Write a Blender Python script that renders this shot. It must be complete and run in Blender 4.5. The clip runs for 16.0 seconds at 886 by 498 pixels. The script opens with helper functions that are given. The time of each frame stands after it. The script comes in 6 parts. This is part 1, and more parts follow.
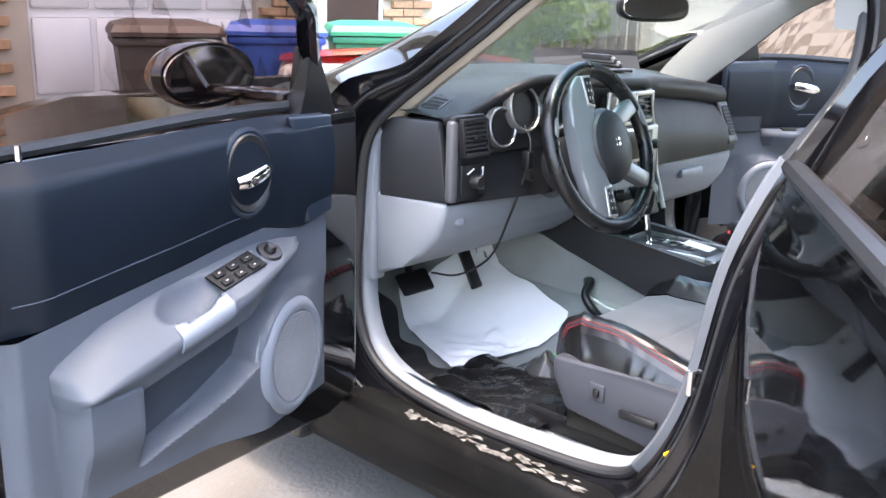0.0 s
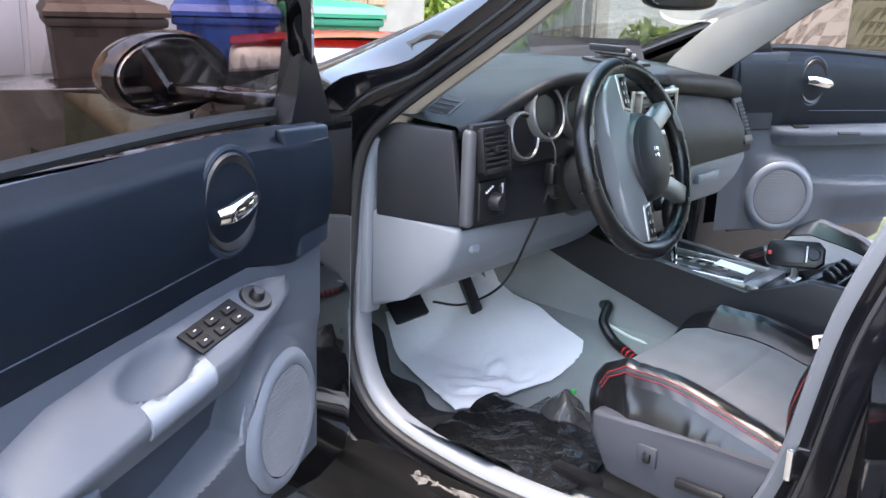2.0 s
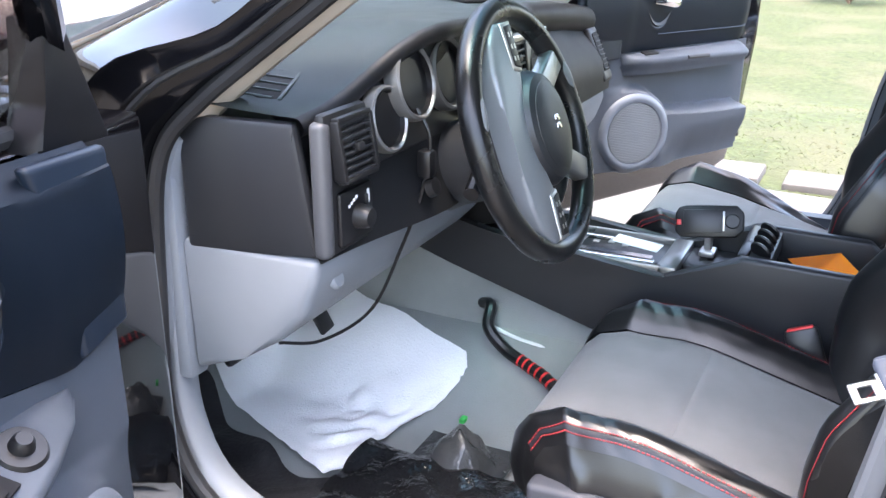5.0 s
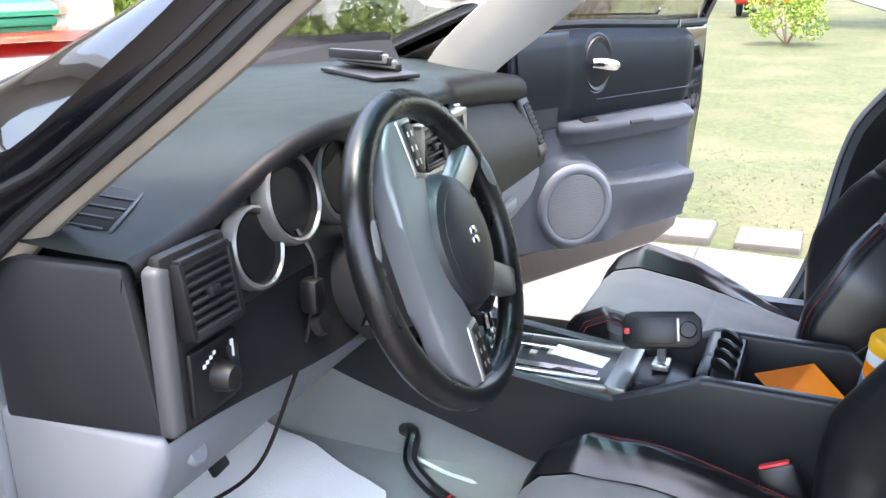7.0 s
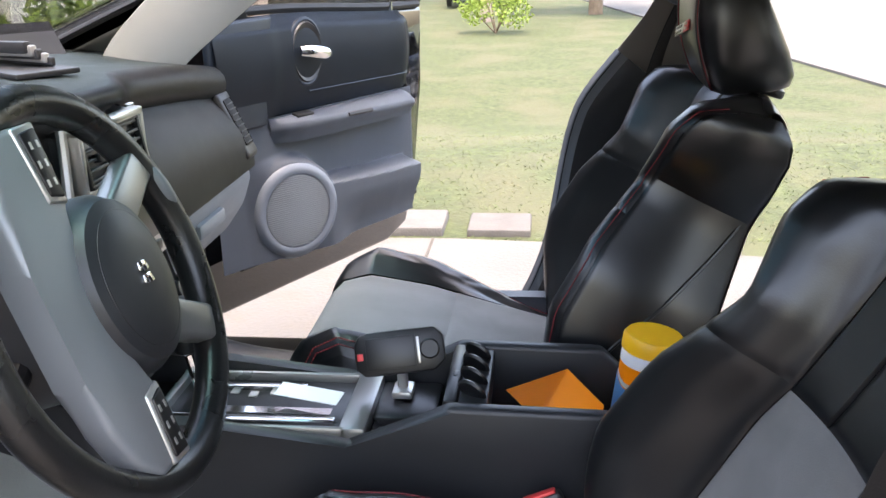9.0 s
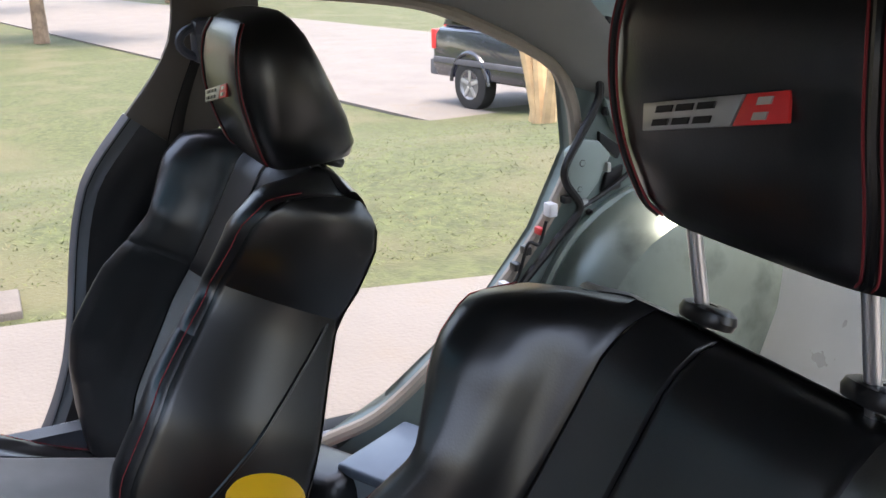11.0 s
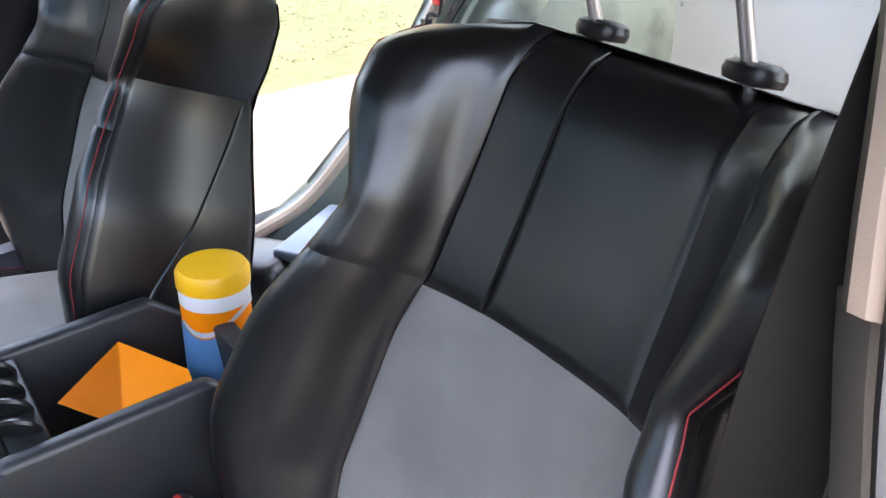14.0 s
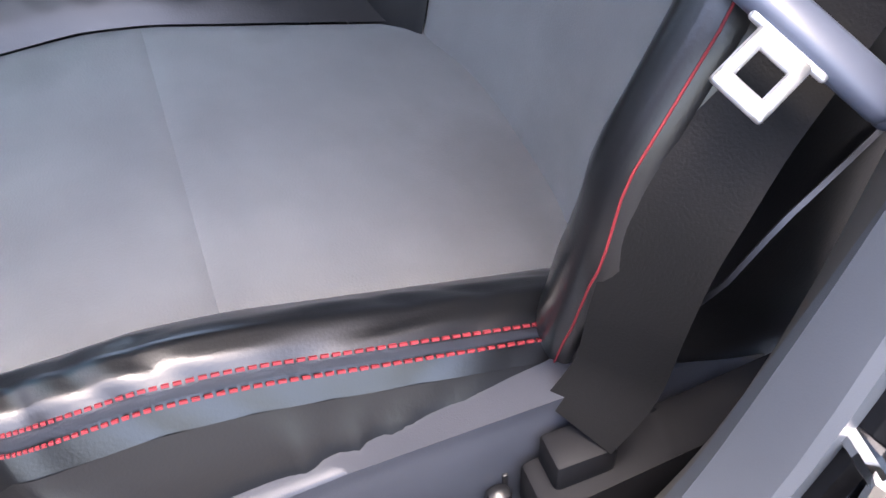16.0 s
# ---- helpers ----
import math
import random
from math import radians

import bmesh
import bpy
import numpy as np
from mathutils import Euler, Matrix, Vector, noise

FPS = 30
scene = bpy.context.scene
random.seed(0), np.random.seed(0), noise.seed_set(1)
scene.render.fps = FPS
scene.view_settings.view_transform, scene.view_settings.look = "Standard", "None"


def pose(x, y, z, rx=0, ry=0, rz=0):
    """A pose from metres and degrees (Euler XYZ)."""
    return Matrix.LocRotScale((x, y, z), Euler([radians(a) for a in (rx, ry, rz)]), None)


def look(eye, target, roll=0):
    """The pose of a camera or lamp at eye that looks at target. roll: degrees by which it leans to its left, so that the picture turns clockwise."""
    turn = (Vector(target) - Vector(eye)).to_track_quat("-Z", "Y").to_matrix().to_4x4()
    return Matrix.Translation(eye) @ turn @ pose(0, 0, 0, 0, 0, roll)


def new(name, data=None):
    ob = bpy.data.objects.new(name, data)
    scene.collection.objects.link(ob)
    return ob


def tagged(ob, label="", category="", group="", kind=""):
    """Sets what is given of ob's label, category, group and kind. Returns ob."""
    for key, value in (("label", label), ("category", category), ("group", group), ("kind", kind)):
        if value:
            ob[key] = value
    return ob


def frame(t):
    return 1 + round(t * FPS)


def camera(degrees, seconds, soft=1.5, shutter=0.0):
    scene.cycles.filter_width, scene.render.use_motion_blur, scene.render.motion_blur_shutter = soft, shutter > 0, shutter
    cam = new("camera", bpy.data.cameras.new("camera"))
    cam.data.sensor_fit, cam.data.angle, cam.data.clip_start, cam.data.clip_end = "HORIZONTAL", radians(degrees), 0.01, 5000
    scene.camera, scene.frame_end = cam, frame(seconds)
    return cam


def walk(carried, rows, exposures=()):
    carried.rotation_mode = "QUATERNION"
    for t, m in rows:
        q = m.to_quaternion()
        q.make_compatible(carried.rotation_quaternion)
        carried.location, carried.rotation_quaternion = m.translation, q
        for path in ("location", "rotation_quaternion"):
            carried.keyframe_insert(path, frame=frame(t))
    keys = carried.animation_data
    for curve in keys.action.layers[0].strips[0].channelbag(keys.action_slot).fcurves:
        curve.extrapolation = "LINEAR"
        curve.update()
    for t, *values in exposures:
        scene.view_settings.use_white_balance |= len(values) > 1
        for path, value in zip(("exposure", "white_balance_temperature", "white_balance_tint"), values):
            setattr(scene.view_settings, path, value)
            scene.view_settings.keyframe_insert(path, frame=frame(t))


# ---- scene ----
cam = camera(50.9, 16.0)
PATH = [
    (0, (-2.251, -1.417, 1.191), (-0.842, -0.095, 0.672), 1.5),
    (0.5, (-2.239, -1.313, 1.2), (-0.804, -0.029, 0.66), 1.5),
    (1, (-2.23, -1.206, 1.21), (-0.765, 0.037, 0.651), 1.9),
    (1.5, (-2.158, -1.134, 1.191), (-0.686, 0.103, 0.64), 1.9),
    (2, (-2.082, -1.066, 1.196), (-0.598, 0.153, 0.639), 2.2),
    (2.5, (-2.003, -1.01, 1.202), (-0.499, 0.182, 0.638), 2.2),
    (3, (-1.927, -0.97, 1.185), (-0.395, 0.189, 0.627), 1.5),
    (3.5, (-1.877, -0.886, 1.182), (-0.288, 0.181, 0.599), 1.1),
    (4, (-1.836, -0.781, 1.19), (-0.185, 0.158, 0.563), 1.3),
    (6.5, (-1.482, -0.627, 1.204), (0.222, 0.142, 0.493), -1.0),
    (7, (-1.415, -0.61, 1.221), (0.336, 0.137, 0.608), -1.1),
    (7.5, (-1.351, -0.584, 1.229), (0.454, 0.106, 0.715), -1.3),
    (8, (-1.295, -0.562, 1.22), (0.544, 0.04, 0.714), -1.8),
    (8.5, (-1.245, -0.559, 1.196), (0.612, -0.093, 0.615), -2.5),
    (9, (-1.164, -0.582, 1.172), (0.722, -0.37, 0.539), -1.4),
    (9.5, (-1.079, -0.581, 1.16), (0.815, -0.588, 0.515), -0.2),
    (10, (-0.976, -0.541, 1.157), (0.899, -0.829, 0.523), 0.9),
    (10.2, (-0.94, -0.525, 1.166), (0.904, -0.968, 0.531), 0.2),
    (12.5, (-0.79, -0.544, 1.213), (0.822, -1.557, 0.602), -0.6),
    (13, (-0.812, -0.528, 1.205), (0.764, -1.528, 0.488), -2.6),
    (13.5, (-0.853, -0.506, 1.182), (0.673, -1.472, 0.322), -4.7),
    (14, (-0.897, -0.489, 1.171), (0.588, -1.38, 0.172), -6.0),
    (14.5, (-0.936, -0.491, 1.14), (0.53, -1.266, 0.021), -6.1),
    (15, (-0.979, -0.475, 1.068), (0.46, -1.157, -0.142), -4.4),
    (15.5, (-0.979, -0.467, 0.997), (0.38, -1.037, -0.356), -2.6),
    (16, (-0.957, -0.475, 0.932), (0.308, -0.898, -0.559), -3.1),
]
walk(cam, [(t, look(eye, target, roll)) for t, eye, target, roll in PATH],
     [(0, 3.5, 6950, 14), (1.5, 3.15, 6700, 13), (2.5, 3.15, 6700, 13), (4, 3.43, 6750, 14), (7, 3.46, 7100, 15), (9, 3.12, 7500, 16), (9.5, 2.97, 7500, 16), (10.2, 2.87, 7500, 16), (12.5, 2.63, 7400, 16), (13.5, 3.1, 7600, 17), (14.5, 4.2, 7450, 17), (15.5, 3.75, 6850, 18), (16, 3.3, 6600, 18)])

# ---- light ----
world = bpy.data.worlds.new("world")
scene.world = world
world.use_nodes = True
wn = world.node_tree
sky = wn.nodes.new("ShaderNodeTexSky")
sky.sky_type, sky.sun_disc = "NISHITA", False
SUN_ELEV, SUN_AZ = 82.0, 250.0
sky.sun_elevation, sky.sun_rotation = radians(SUN_ELEV), radians(SUN_AZ)
sky.air_density, sky.dust_density = 1.2, 3.5
wn.links.new(sky.outputs[0], wn.nodes["Background"].inputs[0])
wn.nodes["Background"].inputs[1].default_value = 0.15
sun = new("sun", bpy.data.lights.new("sun", "SUN"))
sun.data.energy, sun.data.angle, sun.data.color = 0.5, radians(10), (1.0, 0.96, 0.90)
_e, _a = radians(SUN_ELEV), radians(SUN_AZ)
sun_from = Vector((math.sin(_a) * math.cos(_e), math.cos(_a) * math.cos(_e), math.sin(_e)))
sun.matrix_world = look(sun_from * 30, (0, 0, 0))


# ---- materials ----
def mat(name, color, rough=0.5, metal=0.0, vary=0.15, vscale=6.0, bump=0.0, bscale=200.0, coat=0.0, spec=0.5, sheen=0.0, second=None, smix=0.5, sscale=2.0, per_object=0.0, rvar=0.07):
    m = bpy.data.materials.new(name)
    m.use_nodes = True
    nt = m.node_tree
    b = nt.nodes["Principled BSDF"]
    b.inputs["Roughness"].default_value = rough
    b.inputs["Metallic"].default_value = metal
    b.inputs["Specular IOR Level"].default_value = spec
    b.inputs["Coat Weight"].default_value = coat
    b.inputs["Coat Roughness"].default_value = 0.04
    b.inputs["Sheen Weight"].default_value = sheen
    tc = nt.nodes.new("ShaderNodeTexCoord")

    def noise_node(scale, detail=5.0):
        n = nt.nodes.new("ShaderNodeTexNoise")
        n.inputs["Scale"].default_value, n.inputs["Detail"].default_value = scale, detail
        nt.links.new(tc.outputs["Object"], n.inputs["Vector"])
        return n
    c = Vector(color)
    ramp = nt.nodes.new("ShaderNodeValToRGB")
    ramp.color_ramp.elements[0].position, ramp.color_ramp.elements[1].position = 0.3, 0.7
    ramp.color_ramp.elements[0].color = (*[max(0, x * (1 - vary)) for x in c], 1)
    ramp.color_ramp.elements[1].color = (*[min(1, x * (1 + vary)) for x in c], 1)
    nt.links.new(noise_node(vscale).outputs["Fac"], ramp.inputs["Fac"])
    out = ramp.outputs["Color"]
    if second:
        mx = nt.nodes.new("ShaderNodeMix")
        mx.data_type = "RGBA"
        r2 = nt.nodes.new("ShaderNodeValToRGB")
        r2.color_ramp.elements[0].position, r2.color_ramp.elements[1].position = smix, min(1.0, smix + 0.18)
        nt.links.new(noise_node(sscale, 8.0).outputs["Fac"], r2.inputs["Fac"])
        nt.links.new(r2.outputs["Color"], mx.inputs["Factor"])
        nt.links.new(out, mx.inputs["A"])
        mx.inputs["B"].default_value = (*second, 1)
        out = mx.outputs["Result"]
    if per_object:
        info = nt.nodes.new("ShaderNodeObjectInfo")
        mul = nt.nodes.new("ShaderNodeMapRange")
        mul.inputs["To Min"].default_value, mul.inputs["To Max"].default_value = 1 - per_object, 1 + per_object
        nt.links.new(info.outputs["Random"], mul.inputs["Value"])
        hv = nt.nodes.new("ShaderNodeHueSaturation")
        nt.links.new(mul.outputs[0], hv.inputs["Value"])
        nt.links.new(out, hv.inputs["Color"])
        out = hv.outputs["Color"]
    nt.links.new(out, b.inputs["Base Color"])
    rr = nt.nodes.new("ShaderNodeMapRange")
    rr.inputs["To Min"].default_value, rr.inputs["To Max"].default_value = max(0.0, rough - rvar), min(1.0, rough + rvar)
    nt.links.new(noise_node(vscale * 3).outputs["Fac"], rr.inputs["Value"])
    nt.links.new(rr.outputs[0], b.inputs["Roughness"])
    if bump:
        bp = nt.nodes.new("ShaderNodeBump")
        bp.inputs["Strength"].default_value, bp.inputs["Distance"].default_value = bump, 0.6 / bscale
        nt.links.new(noise_node(bscale, 3.0).outputs["Fac"], bp.inputs["Height"])
        nt.links.new(bp.outputs[0], b.inputs["Normal"])
    return m


def glass(name, color=(1, 1, 1), tint=0.08, rough=0.0):
    m = bpy.data.materials.new(name)
    m.use_nodes = True
    nt = m.node_tree
    nt.nodes.remove(nt.nodes["Principled BSDF"])
    t, g, mx, f = (nt.nodes.new("ShaderNode" + n) for n in ("BsdfTransparent", "BsdfGlossy", "MixShader", "Fresnel"))
    t.inputs[0].default_value = (*color, 1)
    g.inputs["Roughness"].default_value = rough
    f.inputs[0].default_value = 1.22
    nt.links.new(f.outputs[0], mx.inputs[0])
    nt.links.new(t.outputs[0], mx.inputs[1])
    nt.links.new(g.outputs[0], mx.inputs[2])
    nt.links.new(mx.outputs[0], nt.nodes["Material Output"].inputs[0])
    return m


PAINT = mat("black_paint", (0.004, 0.004, 0.005), 0.0, vary=0.3, coat=1.0, second=(0.010, 0.010, 0.010), smix=0.62, sscale=9)
SILL_PAINT = mat("dull_black_sill_paint", (0.005, 0.005, 0.005), 0.4, spec=0.1, vary=0.4, second=(0.011, 0.010, 0.009), smix=0.6, sscale=11)
JAMB = mat("black_jamb_paint", (0.004, 0.004, 0.005), 0.11, vary=0.4, spec=0.5, second=(0.022, 0.020, 0.018), smix=0.68, sscale=14)
RUBBER = mat("rubber", (0.018, 0.018, 0.019), 0.55, vary=0.3, bump=0.1)
DASH_TOP = mat("dash_top_plastic", (0.038, 0.053, 0.054), 0.42, vary=0.1, bump=0.25, bscale=900)
DASH_DARK = mat("dark_slate_plastic", (0.022, 0.023, 0.0255), 0.42, vary=0.12, bump=0.2, bscale=900)
DOOR_DARK = mat("navy_slate_plastic", (0.0085, 0.0155, 0.027), 0.40, spec=0.4, vary=0.12, bump=0.2, bscale=900)
GREY = mat("light_grey_plastic", (0.19, 0.207, 0.23), 0.5, vary=0.05, bump=0.2, bscale=900)
DOOR_GREY = mat("blue_grey_door_plastic", (0.118, 0.138, 0.170), 0.48, vary=0.06, bump=0.2, bscale=900)
PILLAR_GREY = mat("grey_pillar_plastic", (0.105, 0.113, 0.125), 0.5, vary=0.08, bump=0.2, bscale=900)
SLATE = mat("mid_slate_plastic", (0.19, 0.205, 0.23), 0.5, vary=0.1, bump=0.2, bscale=900)
SLATE_EDGE = mat("slate_edge_plastic", (0.075, 0.077, 0.083), 0.4, vary=0.1, bump=0.2, bscale=900)
SHIELD = mat("blue_grey_shield_plastic", (0.040, 0.043, 0.053), 0.45, vary=0.1, bump=0.2, bscale=900)
POCKET = mat("dark_pocket_back", (0.06, 0.075, 0.10), 0.6, vary=0.1)
SWITCH = mat("matt_switch_black", (0.007, 0.007, 0.008), 0.6, vary=0.2, spec=0.2)
BEZEL = mat("matt_black_plastic", (0.012, 0.012, 0.013), 0.4, vary=0.2, bump=0.1, bscale=800)
BLACK = mat("black_plastic", (0.008, 0.008, 0.009), 0.35, vary=0.2)
SILVER = mat("silver_plastic", (0.52, 0.51, 0.49), 0.32, metal=0.75, vary=0.05)
STEEL = mat("bright_steel", (0.72, 0.72, 0.72), 0.3, metal=0.8, vary=0.03)
RING = mat("satin_ring_silver", (0.24, 0.236, 0.23), 0.3, metal=0.6, vary=0.05)
CHROME = mat("chrome", (0.75, 0.75, 0.75), 0.08, metal=1.0, vary=0.02)
LEATHER = mat("black_leather", (0.0065, 0.0068, 0.0076), 0.30, spec=0.75, vary=0.2, bump=0.10, bscale=520, rvar=0.03)
WHEEL_LEATHER = mat("wheel_leather", (0.010, 0.010, 0.010), 0.28, vary=0.25, bump=0.2, bscale=500)
SUEDE = mat("grey_suede", (0.195, 0.19, 0.182), 0.85, vary=0.12, vscale=9, bump=0.3, bscale=600, sheen=0.2, second=(0.145, 0.141, 0.134), smix=0.55, sscale=5)
STITCH = mat("red_thread", (0.24, 0.02, 0.025), 0.7)
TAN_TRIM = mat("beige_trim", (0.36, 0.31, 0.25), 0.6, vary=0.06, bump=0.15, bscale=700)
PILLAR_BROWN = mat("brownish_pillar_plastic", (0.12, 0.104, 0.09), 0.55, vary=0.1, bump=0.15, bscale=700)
HEADLINER = mat("grey_headliner", (0.26, 0.255, 0.24), 0.9, vary=0.06, bump=0.3, bscale=500)
PILLAR_LIGHT = mat("pale_pillar_trim", (0.42, 0.43, 0.40), 0.6, vary=0.05, bump=0.15, bscale=700)
CARPET = mat("bare_floor_paint", (0.25, 0.265, 0.258), 0.8, vary=0.12, bump=0.5, bscale=350)
TOWEL = mat("white_towel", (0.90, 0.91, 0.92), 0.9, vary=0.04, bump=0.5, bscale=260)
BELT = mat("seat_belt_web", (0.0085, 0.0078, 0.0072), 0.7, spec=0.25, vary=0.15, bump=0.3, bscale=600)
GLASS = glass("clear_glass", (0.955, 0.985, 0.965))
TINT = glass("tinted_glass", (0.34, 0.27, 0.25))
MIRROR = mat("mirror_glass", (0.85, 0.85, 0.85), 0.02, metal=1.0, vary=0.0)
METAL_GREEN = mat("bare_painted_metal", (0.16, 0.205, 0.19), 0.32, metal=0.3, vary=0.2, vscale=5, second=(0.05, 0.07, 0.065), smix=0.55, sscale=7)
METAL_PALE = mat("pale_green_metal", (0.30, 0.37, 0.34), 0.35, metal=0.2, vary=0.12, vscale=5)
BULKHEAD = mat("grey_metal_panel", (0.36, 0.42, 0.46), 0.30, metal=0.3, vary=0.1, vscale=2)
CONCRETE = mat("concrete", (0.122, 0.115, 0.107), 0.9, vary=0.10, vscale=1.5, bump=0.4, bscale=60, second=(0.12, 0.107, 0.09), smix=0.55, sscale=3.0)
GRASS_G = mat("lawn_ground", (0.050, 0.063, 0.022), 0.95, vary=0.4, vscale=14, bump=0.6, bscale=55, second=(0.075, 0.076, 0.037), smix=0.48, sscale=0.9)
BLADE = mat("grass_blade", (0.085, 0.108, 0.035), 0.7, vary=0.35, vscale=7, second=(0.12, 0.11, 0.055), smix=0.5, sscale=1.6)
EDGING = mat("edging_concrete", (0.115, 0.106, 0.097), 0.9, vary=0.14, vscale=9, bump=0.5, bscale=90, per_object=0.12)
ORANGE = mat("orange_paper", (1.0, 0.25, 0.006), 0.6, spec=0.12, vary=0.03)
YELLOW = mat("yellow_cap", (0.98, 0.50, 0.015), 0.4, vary=0.03)
WHITE = mat("white_plastic", (0.8, 0.8, 0.8), 0.4, vary=0.03)
BLUE = mat("blue_label", (0.16, 0.40, 0.72), 0.4, vary=0.05)
RED = mat("red_plastic", (0.75, 0.04, 0.04), 0.4, vary=0.05)
BRICK = mat("tan_brick", (0.40, 0.25, 0.15), 0.9, vary=0.2, vscale=20, bump=0.4, bscale=80, per_object=0.22)
MORTAR = mat("mortar", (0.42, 0.37, 0.31), 0.95, vary=0.1)
BIN_GREEN = mat("green_bin_plastic", (0.01, 0.20, 0.10), 0.5, vary=0.1)
BIN_BLUE = mat("blue_bin_plastic", (0.015, 0.06, 0.30), 0.5, vary=0.1)
BIN_BROWN = mat("brown_bin_plastic", (0.05, 0.035, 0.03), 0.55, vary=0.2)
DOOR_WHITE = mat("white_painted_door", (0.75, 0.75, 0.76), 0.5, vary=0.05, second=(0.6, 0.6, 0.6), smix=0.62, sscale=2)
WOOD_GREY = mat("weathered_wood", (0.22, 0.20, 0.17), 0.85, vary=0.25, vscale=8, bump=0.4, bscale=60, per_object=0.15)
STUCCO = mat("pale_stucco", (0.82, 0.78, 0.66), 0.9, vary=0.06, bump=0.3, bscale=80)
LEAF = mat("leaf", (0.07, 0.14, 0.03), 0.6, vary=0.4, vscale=12)
LEAF_Y = mat("yellow_green_leaf", (0.20, 0.28, 0.04), 0.6, vary=0.35, vscale=12)
BARK = mat("bark", (0.17, 0.12, 0.08), 0.9, vary=0.3, bump=0.5, bscale=60)
RED_PAINT = mat("red_car_paint", (0.50, 0.035, 0.02), 0.3, vary=0.08, coat=0.8)
NAVY_PAINT = mat("dark_navy_paint", (0.015, 0.018, 0.03), 0.25, coat=1.0, vary=0.1)
TYRE = mat("tyre_rubber", (0.02, 0.02, 0.02), 0.85, vary=0.2)


# ---- helpers for meshes ----
def empty(name, label="", category="", group="", kind="", at=(0, 0, 0)):
    ob = new(name)
    ob.location = at
    ob.empty_display_size = 0.05
    return tagged(ob, label, category, group, kind)


def finish(me, smooth=35):
    if smooth:
        for p in me.polygons:
            p.use_smooth = True
        me.set_sharp_from_angle(angle=radians(smooth))


def part(name, bm, material, parent=None, label="", smooth=35):
    me = bpy.data.meshes.new(name)
    bmesh.ops.recalc_face_normals(bm, faces=bm.faces)
    bm.to_mesh(me)
    bm.free()
    me.materials.append(material)
    finish(me, smooth)
    ob = new(name, me)
    if parent is not None:
        ob.parent = parent
        ob.matrix_parent_inverse = Matrix.Identity(4) if parent.type == "EMPTY" else parent.matrix_world.inverted()
        if parent.type == "EMPTY":
            ob.location = -parent.location
    if label:
        ob["label"] = label
    return ob


def thing(name, bm, material, label, category, group="", kind="", smooth=35):
    return tagged(part(name, bm, material, None, "", smooth), label, category, group, kind)


def box(bm, lo, hi, bevel=0.0, m=None, seg=2):
    lo, hi = Vector(lo), Vector(hi)
    t = Matrix.Translation((lo + hi) / 2) @ Matrix.Diagonal((*(hi - lo), 1))
    g = bmesh.ops.create_cube(bm, size=1.0, matrix=t)
    vs = g["verts"]
    if bevel:
        es = list({e for v in vs for e in v.link_edges})
        r = bmesh.ops.bevel(bm, geom=es, offset=bevel, segments=seg, affect="EDGES", profile=0.5)
        vs = list({v for f in r["faces"] for v in f.verts} | {v for v in vs if v.is_valid})
    if m is not None:
        bmesh.ops.transform(bm, matrix=m, verts=vs)
    return vs


def bbox(lo, hi, bevel=0.0, m=None, seg=2):
    bm = bmesh.new()
    box(bm, lo, hi, bevel, m, seg)
    return bm


def loft(rings, closed=True, caps=True, bm=None):
    """Skin over rings of equal length."""
    bm = bm or bmesh.new()
    vs = [[bm.verts.new(p) for p in r] for r in rings]
    n = len(rings[0])
    for a, b in zip(vs, vs[1:]):
        for i in range(n if closed else n - 1):
            j = (i + 1) % n
            bm.faces.new((a[i], a[j], b[j], b[i]))
    if caps and closed:
        bm.faces.new(vs[0][::-1])
        bm.faces.new(vs[-1])
    return bm


def spline(pts, n, closed=False):
    """Catmull-Rom through pts, n samples a span."""
    pts = [Vector(p) for p in pts]
    k = len(pts)
    out = []
    for i in range(k if closed else k - 1):
        if closed:
            a, b, c, d = (pts[(i + j) % k] for j in (-1, 0, 1, 2))
        else:
            b, c = pts[i], pts[i + 1]
            a = pts[i - 1] if i else b * 2 - c
            d = pts[i + 2] if i + 2 < k else c * 2 - b
        for s in range(n):
            t = s / n
            out.append(0.5 * (2 * b + (c - a) * t + (2 * a - 5 * b + 4 * c - d) * t * t + (3 * b - a - 3 * c + d) * t ** 3))
    if not closed:
        out.append(pts[-1])
    return out


def tube(pts, r, sides=10, closed=False, bm=None, flat=1.0, up=(0, 0, 1)):
    """A round tube (or a flattened one) along points; r may be a function of 0..1."""
    rings = []
    n = len(pts)
    prev = Vector(up)
    for i, p in enumerate(pts):
        a, b = (pts[i - 1], pts[(i + 1) % n]) if closed else (pts[max(0, i - 1)], pts[min(n - 1, i + 1)])
        d = (Vector(b) - Vector(a)).normalized()
        s = d.cross(prev)
        s = (s if s.length > 1e-4 else d.orthogonal()).normalized()
        u = s.cross(d).normalized()
        prev = u
        rad = r(i / (n - 1)) if callable(r) else r
        rings.append([Vector(p) + s * rad * math.cos(q) + u * rad * flat * math.sin(q) for q in (2 * math.pi * j / sides for j in range(sides))])
    if closed:
        rings.append(rings[0])
        bm = loft(rings, True, False, bm)
        bmesh.ops.remove_doubles(bm, verts=bm.verts, dist=1e-6)
        return bm
    return loft(rings, True, True, bm)


